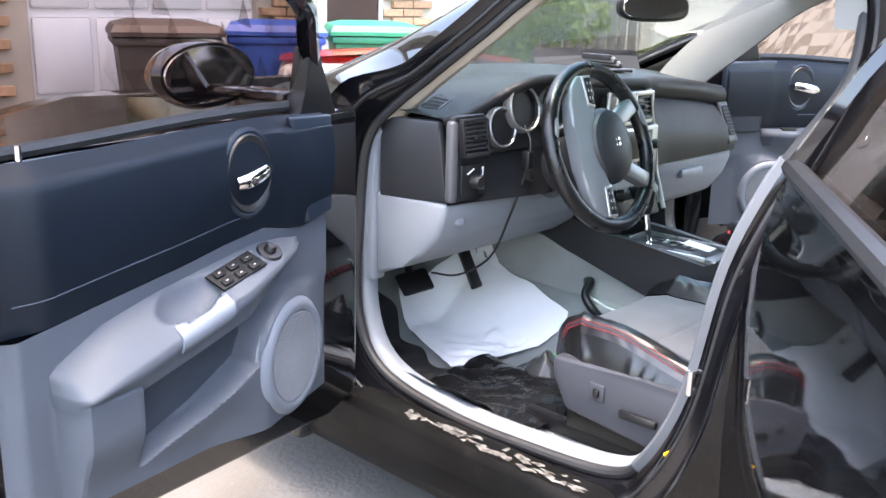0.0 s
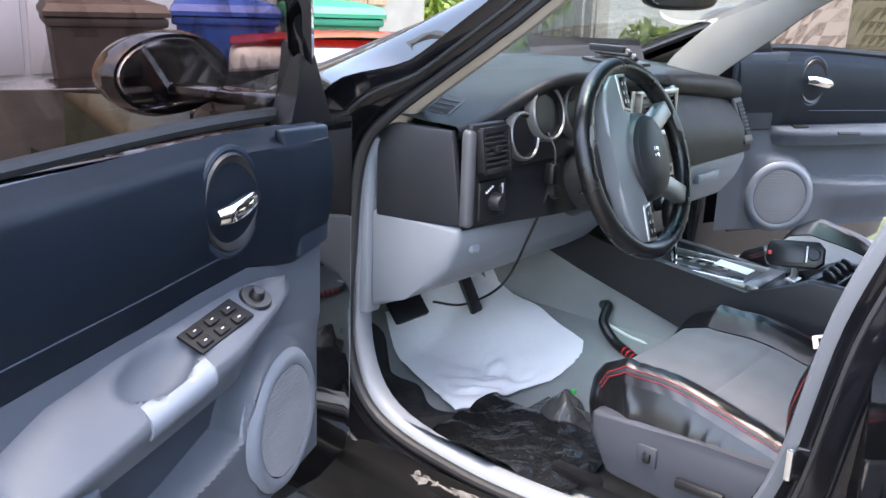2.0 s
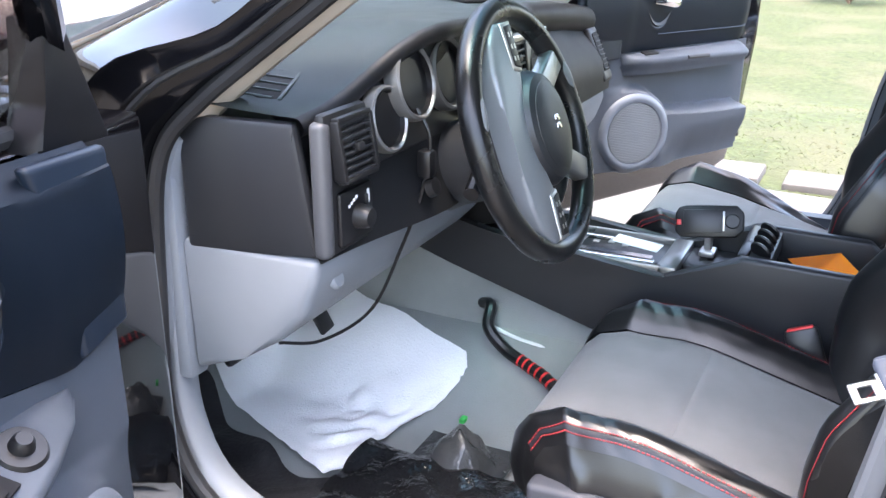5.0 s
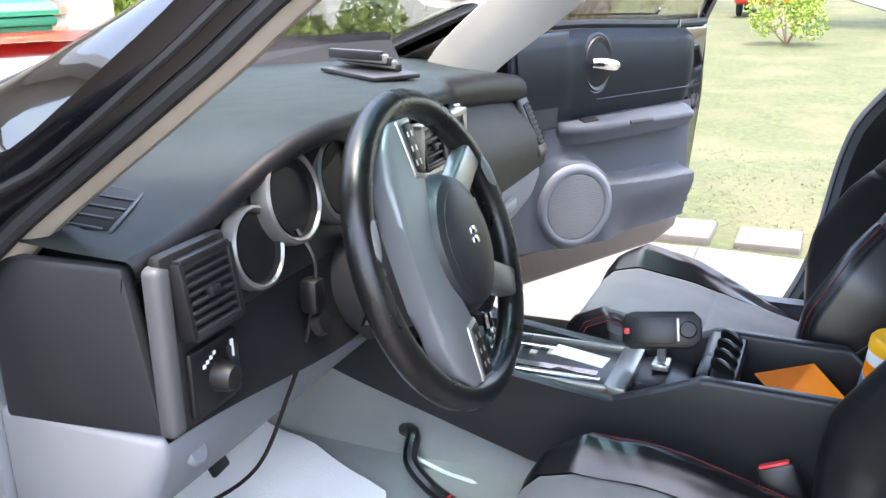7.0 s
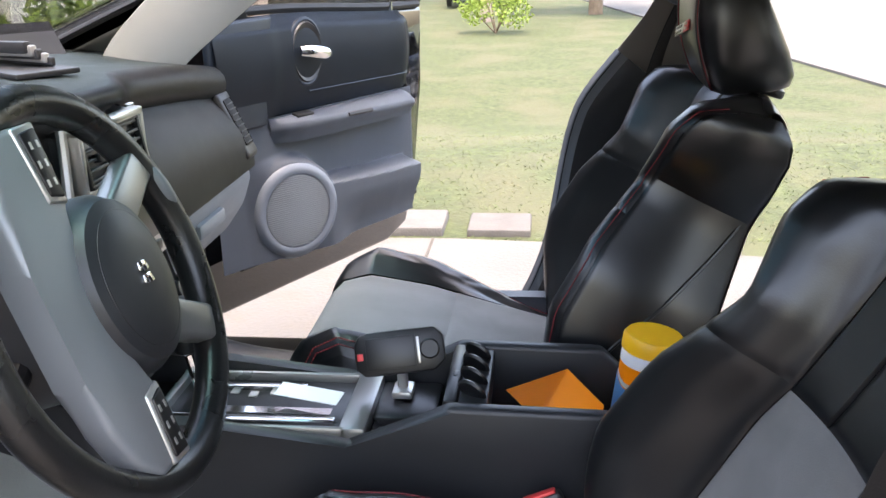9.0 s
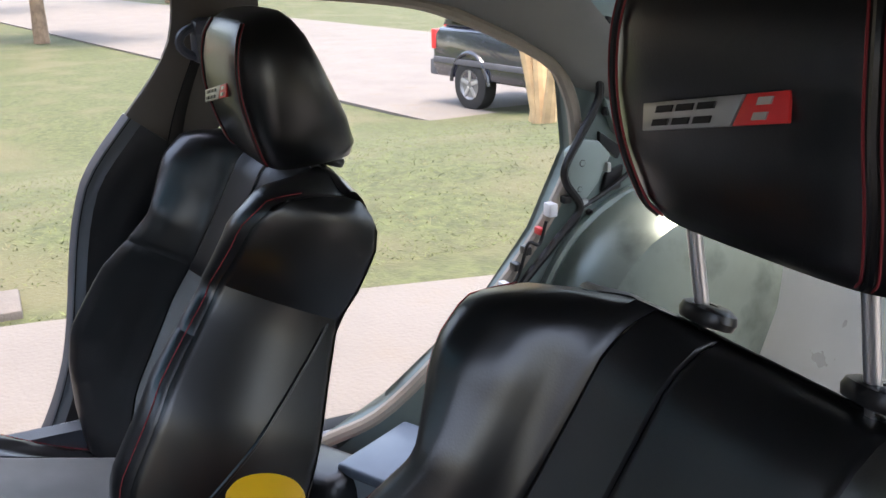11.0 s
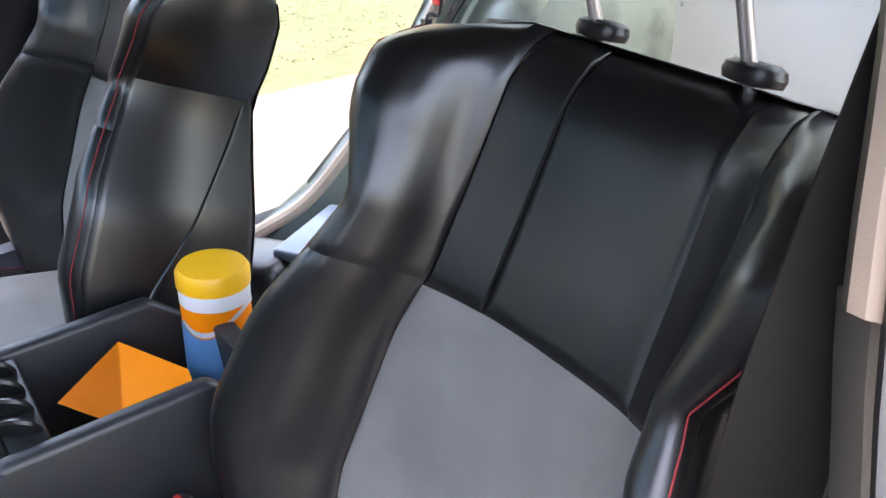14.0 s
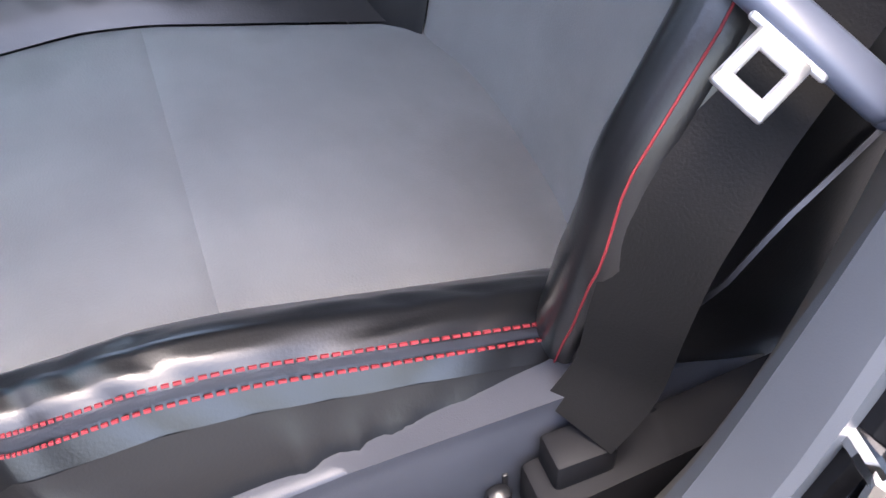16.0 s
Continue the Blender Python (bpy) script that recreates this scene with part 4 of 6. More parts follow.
clip = empty("black_clip_bar", "four black plastic finger rings on the storage bin edge", "clips")
for k in range(4):
    x = -.062 + .040 * k
    part("finger_ring", lathe([(0, .006), (.010, .0055), (.017, .003), (.019, 0), (.017, -.003), (0, -.006)], 20, Matrix.Translation((x, -.492, .606)) @ Euler((radians(28), radians(62), 0)).to_matrix().to_4x4() @ Matrix.Diagonal((1, 1.15, 1, 1))), BLACK, clip)
part("base", prism([(-.455, .596), (-.515, .600), (-.515, .560), (-.455, .560)], "x", -.086, .086, .006), BEZEL, clip)
part("key", bbox((-.02, -.470, .598), (.0, -.462, .606), .002), BLACK, clip)

bm = bmesh.new()
q = [Vector((-.003, -.534, .578)), Vector((.060, -.620, .582)), Vector((-.042, -.666, .579)), Vector((-.083, -.659, .574)), Vector((-.083, -.580, .573))]
vs = [bm.verts.new(p) for p in q]
bm.faces.new(vs)
bmesh.ops.solidify(bm, geom=bm.faces[:], thickness=.004)
thing("orange_card", bm, ORANGE, "bright orange folded card lying in the storage bin", "card", smooth=0)

can = empty("wipe_canister", "orange and white wipes canister with a yellow lid", "canister")
cm = Matrix.Translation((.026, -.710, .445)) @ Euler((radians(7), radians(-1), 0)).to_matrix().to_4x4()
part("body", lathe([(0, 0), (.038, 0), (.040, .004), (.040, .188), (.0, .188)], 36, cm), ORANGE, can, "orange printed label")
part("white_band", lathe([(.0402, .170), (.0405, .171), (.0405, .189), (.0402, .190)], 36, cm), WHITE, can)
part("blue_patch", sheet(lambda a, v: cm @ Vector((.0412 * math.cos(a), .0412 * math.sin(a), .06 + (.090 + .014 * math.sin(a * 2)) * v)), lin(radians(85), radians(165), 16), lin(0, 1, 6), .0006), BLUE, can, "blue part of the label")
part("white_swoosh", sheet(lambda a, v: cm @ Vector((.0414 * math.cos(a), .0414 * math.sin(a), .152 + .014 * math.sin(a * 2) + .007 * v)), lin(radians(95), radians(240), 16), lin(0, 1, 2), .0006), WHITE, can)
part("lid", lathe([(.041, .189), (.042, .19), (.042, .206), (.038, .212), (.0, .213)], 36, cm), YELLOW, can, "yellow lid")


# ---- front seats ----
SEAT_A = 27
BACK_IN = [(0, .145), (.25, .172), (.5, .160), (.62, .140), (1, .128)]
BACK_HALF = [(0, .235), (.12, .262), (.22, .275), (.45, .258), (.58, .225), (.70, .20), (.80, .235), (.90, .25), (.97, .246), (1.0, .23)]
BOLSTER = [(0, .085), (.1, .11), (.3, .145), (.5, .135), (.68, .112), (.84, .118), (.93, .10), (.975, .07), (1.0, .035)]


def back_surf(cx, u, v):
    """Seat back: |u| 0..1 centre panel, 1..2 bolster, 2..3 flank, 3..4 rear; v from foot to top."""
    a = abs(u)
    hi, half, N = curve1(BACK_IN, v), curve1(BACK_HALF, v), curve1(BOLSTER, v)
    if cx < 0 and u < 0:
        hi += .020 * sm(.62, .30, v)
    rear = curve1([(0, -.10), (.6, -.075), (.9, -.06), (.97, -.05), (1.0, -.03)], v)
    if a <= 1:
        x, n = a * hi, .032 * a ** 3
    elif a <= 2:
        t = a - 1
        x, n = hi + (half - hi) * t, curve1([(0, .032), (.12, .045), (.3, .032 + .62 * (N - .032)), (.5, .032 + .9 * (N - .032)), (.68, N), (.86, N * .98), (1.0, N * .86)], t)
    elif a <= 3:
        t = a - 2
        x, n = half + .010 * math.sin(math.pi * t), N * .86 + (rear - N * .86) * t
    else:
        t = a - 3
        x, n = half * (1 - t ** 1.5), rear - .02 * math.sin(math.pi * t / 2)
    n += curve1([(0, -.01), (.2, .012), (.5, .010), (.75, .0), (.92, -.004), (.97, -.016), (1.0, -.035)], v) * (1 if a <= 2 else max(0, 3 - a))
    L = .602 * v - .014 * sm(1.2, 2.0, min(a, 2.0)) * sm(.85, 1.0, v)
    s, c = math.sin(radians(SEAT_A)), math.cos(radians(SEAT_A))
    return Vector((cx + (-.008 if cx < 0 else 0) + math.copysign(1, u) * x, -.705 - s * L + c * n, .395 + c * L + s * n))


def cush_surf(cx, u, v):
    """Cushion: v from front edge 0 to rear 1, with the front roll below 0."""
    prof = [(0, 0, .0), (.8, .132, .002), (1.0, .162, .006), (1.12, .174, .022), (1.3, .190, .040), (1.5, .206, .048), (1.7, .220, .044), (1.85, .232, .034), (2.0, .244, .014), (2.5, .256, -.045), (3.0, .228, -.09)]
    a = abs(u)
    for p, q in zip(prof, prof[1:]):
        if a <= q[0]:
            t = (a - p[0]) / (q[0] - p[0])
            x, n = p[1] + (q[1] - p[1]) * t, p[2] + (q[2] - p[2]) * t
            break
    else:
        x, n = prof[-1][1:]
    y = curve1([(-.2, -.205), (-.12, -.192), (-.05, -.200), (0, -.222), (.1, -.28), (1.0, -.735)], v)
    z = curve1([(-.2, .385), (-.12, .43), (-.05, .480), (0, .506), (.1, .520), (.35, .500), (1.0, .415)], v)
    if cx < 0:
        y -= .035 * sm(.4, .0, v)
        z -= .030 * sm(.5, .05, v)
    y -= (.045 * sm(1.0, 2.0, a) + .045 * sm(1.7, 2.6, a)) * sm(.28, -.1, v)
    x -= .022 * sm(1.2, 2.4, a) * sm(.16, -.16, v)
    if cx > 0:
        z -= .055 * sm(.25, .85, v) * sm(.9, 1.3, a)
    return Vector((cx + math.copysign(1, u) * x, y, z + n * (1 if n < 0 else curve1([(-.2, .3), (.1, 1.0), (1.0, .75)], v))))


def tuck(fn, us, vs, depth=.004, inward=None):
    """A patch whose border dips, as upholstery does at its seams."""
    u0, u1, v0, v1 = us[0], us[-1], vs[0], vs[-1]

    def f(u, v):
        p = fn(u, v)
        e = 1e-3
        nn = (fn(u + e, v) - fn(u - e, v)).cross(fn(u, v + e) - fn(u, v - e))
        if nn.length < 1e-12:
            return p
        nn.normalize()
        if inward:
            if nn.dot(inward) < 0:
                nn = -nn
        k = min(abs(u - u0), abs(u - u1)) / max(1e-6, abs(u1 - u0))
        j = min(abs(v - v0), abs(v - v1)) / max(1e-6, abs(v1 - v0))
        d = max(0.0, 1 - k / .05) ** 2
        d = max(d, max(0.0, 1 - j / .05) ** 2)
        return p - nn * depth * d
    return sheet(f, us, vs)


def vals(a, b, n, edge=.02):
    """Even steps with an extra one close to either end."""
    w = (b - a)
    return [a, a + w * edge, a + w * edge * 2] + lin(a + w * .06, b - w * .06, n) + [b - w * edge * 2, b - w * edge, b]


def front_seat(cx, dy, hy, hz, group="front seats"):
    """dy: how far the back stands forward; hy: the headrest's shift."""
    seat = empty("front_seat", "black leather and grey suede sport seat with red stitching", "car seat", group)
    B = lambda u, v: back_surf(cx, u, v) + Vector((0, dy * v, 0))
    C = lambda u, v: cush_surf(cx, u, v)
    FN, UP = Vector((0, 1, .5)), Vector((0, .2, 1))
    VS = .59
    part("back_insert", tuck(B, vals(-1, 1, 16), vals(.02, VS, 14), .005, FN), SUEDE, seat, "grey suede centre panel")
    part("back_upper_panel", tuck(B, vals(-.62, .62, 12), vals(VS, 1.0, 12), .005, FN), LEATHER, seat, "black leather upper panel")
    for s in (-1, 1):
        part("back_side_strip", tuck(B, vals(s * .62, s * 1.0, 6), vals(VS, 1.0, 12), .004, FN), LEATHER, seat, "black leather strip")
        part("back_bolster", tuck(B, vals(s * 1.0, s * 2.0, 16), vals(.0, .60, 18), .0015, FN), LEATHER, seat, "black leather side bolster")
        part("shoulder_panel", tuck(B, vals(s * 1.0, s * 2.0, 16), vals(.60, 1.0, 18), .0015, FN), LEATHER, seat, "black leather shoulder panel")
        part("back_flank", tuck(B, vals(s * 2.0, s * 3.0, 8), vals(.0, 1.0, 24), .003, Vector((s, 0, 0))), LEATHER, seat, "black leather flank panel")
        part("back_rear", sheet(B, [s * q for q in lin(3.0, 4.0, 8)], lin(0, 1, 20)), LEATHER, seat)
        part("seam_thread", tube([B(s * 1.93, v) + Vector((0, .0015, 0)) for v in lin(.02, .97, 40)], .0008, 5), STITCH, seat, "red stitched seam")
        part("flank_piping", tube([B(s * (2.15 + .75 * t), .10 + .60 * t) + Vector((s * .001, 0, 0)) for t in lin(0, 1, 24)], .003, 6), LEATHER, seat, "raised diagonal flank seam")
        cb = sheet(C, vals(s * 1.0, s * 2.0, 24), vals(-.18, 1.0, 60))
        for w in cb.verts:
            q = w.co
            k = sm(.165, .195, abs(q.x - cx)) * sm(-.26, -.32, q.y) * sm(-.74, -.66, q.y)
            r = .5 + .5 * math.sin(q.y * 95 + 9 * noise.noise(Vector((q.x * 20, q.y * 7, 1))))
            q.z -= .0020 * k * r ** 3
        part("cushion_bolster", cb, LEATHER, seat, "creased black leather bolster", smooth=80)
        def flank(q, v):
            p = C(s * q, v)
            fold = abs(math.sin(p.y * 40 + 5 * noise.noise(Vector((p.y * 9, q * 1.5, 4 + s))))) ** 5
            return p + Vector((s * (.0045 * fold + .005) * sm(2.0, 2.3, q) * sm(2.85, 2.5, q), 0, 0))
        fl_ = sheet(flank, lin(2.0, 3.0, 12), lin(-.18, 1.0, 110))
        part("cushion_flank", fl_, LEATHER, seat, "wrinkled black leather side of the cushion", smooth=80)
        part("seam_tape", sheet(lambda d, v: C(s * d, v) + Vector((s * .0008, 0, .0010)), lin(1.82, 1.87, 3), lin(-.05, .98, 60), .0006), SHIELD, seat, "grey tape between two red seams")
        for d in (1.80, 1.89):
            bmt = bmesh.new()
            run = [C(s * d, v) + Vector((s * .001, 0, .0014)) for v in lin(-.05, .98, 161)]
            for i in range(0, 160, 2):
                tube([run[i], run[i].lerp(run[i + 1], .9), run[i + 1].lerp(run[i + 2], .35)], .0013, 5, bm=bmt)
            part("seam_thread", bmt, STITCH, seat, "red stitched seam")
    part("back_top_roll", sheet(lambda u, v: B(u, 1.0).lerp(B(math.copysign(4.0 - .5 * abs(u), u if u else 1), 1.0), v) + Vector((0, 0, .008 * math.sin(math.pi * v))), lin(-2.0, 2.0, 33), lin(0, 1, 7)), LEATHER, seat, smooth=80)
    for v0, v1 in ((-.18, .45), (.45, 1.0)):
        part("cushion_insert", tuck(C, vals(-1, 1, 16), vals(v0, v1, 12), .004, UP), SUEDE, seat, "grey suede cushion panel")
    # plastic base and rails
    bp = [(-.29, .445), (-.29, .40), (-.33, .33), (-.62, .30), (-.76, .33), (-.80, .40), (-.74, .445), (-.66, .452), (-.5, .452)]
    for s in (-1, 1):
        x0, x1 = sorted((cx + s * .235, cx + s * .272))
        part("side_shield", prism(bp, "x", x0, x1, .01, seg=3), SHIELD, seat, "blue-grey plastic side shield")
        x0, x1 = sorted((cx + s * .19, cx + s * .22))
        part("rail", bbox((x0, -.85, .235), (x1, -.18, .27), .006), BLACK, seat, "black metal slide rail")
        part("rail_foot", bbox((x0, -.80, .26), (x1, -.30, .34), .004), BLACK, seat)
    x0, x1 = sorted((cx - .314, cx - .276))
    part("slide_cover", prism([(-.605, .402), (-.605, .36), (-.64, .30), (-.90, .30), (-.90, .43), (-.80, .432), (-.70, .405)], "x", x0, x1, .006, seg=2), SWITCH, seat, "black slide rail cover")
    part("shield_seam", bbox((cx - .2745, -.60, .325), (cx - .2715, -.596, .385), .001), BLACK, seat)
    part("switch_plate", bbox((cx - .277, -.43, .375), (cx - .27, -.39, .415), .004), SHIELD, seat, "small grey switch plate")
    part("lumbar_switch", bbox((cx - .284, -.42, .385), (cx - .275, -.405, .405), .004), BLACK, seat, "small black switch")
    part("recline_switch", bbox((cx - .286, -.60, .335), (cx - .272, -.582, .378), .006), BLACK, seat, "upright black recline switch")
    part("seat_switch", bbox((cx - .285, -.56, .36), (cx - .27, -.47, .38), .006), BLACK, seat, "black seat adjuster switch")
    # headrest
    up = Vector((0, -math.sin(radians(14)), math.cos(radians(14))))
    base = Vector((cx + .020, -1.012 + dy, .912))
    for s in (-1, 1):
        b0 = base + Vector((s * .08, 0, 0))
        part("headrest_post", tube([b0 - Vector((0, .012 + .3 * hy, .05)), Vector((b0.x, -.985 + hy, 1.045 + hz))], .0058, 12), STEEL, seat, "chrome headrest post")
        part("post_collar", lathe([(.006, .010), (.018, .010), (.024, .007), (.026, .001), (.024, -.005), (.014, -.007)], 28, Matrix.Translation(b0 + up * .012) @ Euler((radians(20), 0, 0)).to_matrix().to_4x4() @ Matrix.Diagonal((1, .8, 1, 1))), BLACK, seat, "black plastic post collar")
    hr_m = Matrix.Translation((cx - .016, -.968 + hy, 1.108 + hz)) @ Euler((radians(-4), 0, 0)).to_matrix().to_4x4()

    def hpt(x, y, z):
        return hr_m @ Vector((x, y, z))

    def hring(z, w, d0, d1, n=44):
        out = []
        for k in range(n):
            a = 2 * math.pi * k / n
            c, s = math.cos(a), math.sin(a)
            X = w * math.copysign(abs(c) ** .5, c)
            Y = (d1 if s > 0 else d0) * math.copysign(abs(s) ** .55, s)
            out.append(hpt(X, Y, z))
        return out
    rings = [hring(z, w, d0, d1) for z, w, d0, d1 in ((-.089, .06, .05, .01), (-.091, .085, .075, .022), (-.085, .105, .088, .036), (-.068, .119, .092, .048), (-.03, .128, .082, .060), (.01, .129, .066, .067), (.05, .126, .050, .066), (.08, .118, .036, .058), (.10, .104, .022, .045), (.11, .08, .012, .03), (.112, .04, .006, .015))]
    hr = part("headrest", loft(rings), LEATHER, seat, "black leather headrest", smooth=60)
    for s in (-1, 1):
        pts = [hpt(s * w * .84, d1 * .90 + .0015, z) for z, w, d1 in ((-.080, .108, .040), (-.068, .119, .048), (-.03, .128, .060), (.01, .129, .067), (.05, .126, .066), (.08, .118, .058), (.10, .104, .045))]
        sp_ = spline(pts, 6)
        part("seam_thread", tube(sp_, .0008, 5), STITCH, hr, "red stitched seam")
        part("seam_thread", tube([p - Vector((s * .010, -.001, 0)) for p in sp_], .0009, 5), STITCH, hr, "red stitched seam")
        part("piping", tube([p - Vector((s * .005, 0, 0)) for p in sp_], .0026, 6), LEATHER, hr)
    return seat, hpt


drv, hpt_d = front_seat(-.418, .0, .0, .0)
pas, hpt_p = front_seat(.420, .03, .05, -.092)
pas.location = (0, .045, .006)


for hpt_ in (hpt_d, hpt_p):
    bd = empty("headrest_badge", "brushed metal badge with a dark emblem and a red end", "badge", "headrest badges")
    T = Matrix.Translation(hpt_(0, .0685, .008) + (Vector((0, .045, .006)) if hpt_ is hpt_p else Vector())) @ Euler((radians(82), 0, radians(180))).to_matrix().to_4x4() @ Matrix.Rotation(radians(11), 4, "Z")
    for poly, m_, l_ in (([(-.058, -.0085), (.017, -.0085), (.027, .0085), (-.058, .0085)], SILVER, "brushed metal plate"), ([(.0185, -.0085), (.058, -.0085), (.058, .0085), (.0285, .0085)], RED, "red plate")):
        b_ = prism(poly, "z", .0, .003, .0006)
        bmesh.ops.transform(b_, matrix=T, verts=b_.verts)
        part("plate", b_, m_, bd, l_)
    for x0, w, m_ in ((-.046, .014, BLACK), (-.028, .014, BLACK), (-.010, .014, BLACK), (.036, .010, SILVER)):
        for z0, z1 in ((-.006, -.002), (.002, .006)):
            b_ = prism([(x0 + z0 * .4, z0), (x0 + w + z0 * .4, z0), (x0 + w + z1 * .4, z1), (x0 + z1 * .4, z1)], "z", .003, .0042)
            bmesh.ops.transform(b_, matrix=T, verts=b_.verts)
            part("emblem_bar", b_, m_, bd, smooth=0)

# seat belts
db = empty("seat_belt", "dark grey seat belt with a grey tongue beside the seat", "seat belt")
bp_ = spline([Vector((-.672, -.925, 1.12)), Vector((-.682, -.880, 1.05)), Vector((-.690, -.800, .892)), Vector((-.690, -.775, .797)), Vector((-.690, -.750, .715)), Vector((-.700, -.708, .659)), Vector((-.708, -.684, .622)), Vector((-.710, -.671, .588)), Vector((-.7095, -.6635, .540)), Vector((-.705, -.660, .480)), Vector((-.702, -.640, .435))], 8)
part("webbing", ribbon(bp_, .026, .0012, lambda t: Vector((-.88, .35, .2)).lerp(Vector((-.55, .70, .36)), sm(.05, .35, t)).lerp(Vector((-.55, .42, .72)), sm(.45, .70, t))), BELT, db)
ax = Vector((-.80, -.44, -.41)).normalized()
py = Vector((-.5, .78, -.38))
py = (py - ax * py.dot(ax)).normalized()
nz = ax.cross(py)
if nz.y < 0:
    nz = -nz
tq = Matrix(((ax.x, py.x, nz.x, -.718), (ax.y, py.y, nz.y, -.716), (ax.z, py.z, nz.z, .706), (0, 0, 0, 1)))
LGREY = mat("grey_blue_plastic", (.085, .098, .13), .38, vary=.08)
part("tongue_bridge", bbox((-.042, -.008, -.004), (.042, .012, .010), .006, tq, 3), LGREY, db, "grey plastic tongue bridge")
part("tongue_arm", bbox((-.046, -.024, -.006), (-.034, .010, .008), .005, tq), LGREY, db)
part("tongue_arm", bbox((.034, -.024, -.006), (.046, .010, .008), .005, tq), LGREY, db)
for lo, hi in (((-.020, .010), (.020, .015)), ((-.0135, .012), (-.0070, .046)), ((.0070, .012), (.0135, .046)), ((-.0135, .037), (.0135, .046)), ((-.0135, .012), (.0135, .022))):
    part("tongue_plate", bbox((lo[0], lo[1], .0015), (hi[0], hi[1], .0055), .0019, tq @ Matrix.Translation((-.006, 0, 0)), 3), STEEL, db, "bright metal tongue plate")
part("anchor", bbox((-.722, -.660, .392), (-.694, -.618, .428), .004), SWITCH, db, "black lower belt anchor")
pb = empty("seat_belt", "dark seat belt drawn over its pillar guide", "seat belt")
part("webbing", ribbon(spline([Vector((.64, -.85, 1.09)), Vector((.68, -.80, .95)), Vector((.71, -.74, .72)), Vector((.70, -.62, .48)), Vector((.69, -.58, .40))], 8), .022, .0012, lambda t: (.62, .78, .1)), BELT, pb)
part("guide", bbox((.60, -.90, 1.04), (.645, -.82, 1.11), .014), LGREY, pb, "grey belt guide loop")
part("guide_loop", tube([Vector((.615 + .0, -.83 + .03 * math.cos(a), 1.075 + .022 * math.sin(a))) for a in lin(0, 2 * math.pi, 21)[:-1]], .007, 8, True, up=(1, 0, 0)), LGREY, pb)
part("lower_buckle", bbox((.685, -.60, .40), (.715, -.555, .45), .006), SILVER, pb, "bright metal belt anchor")


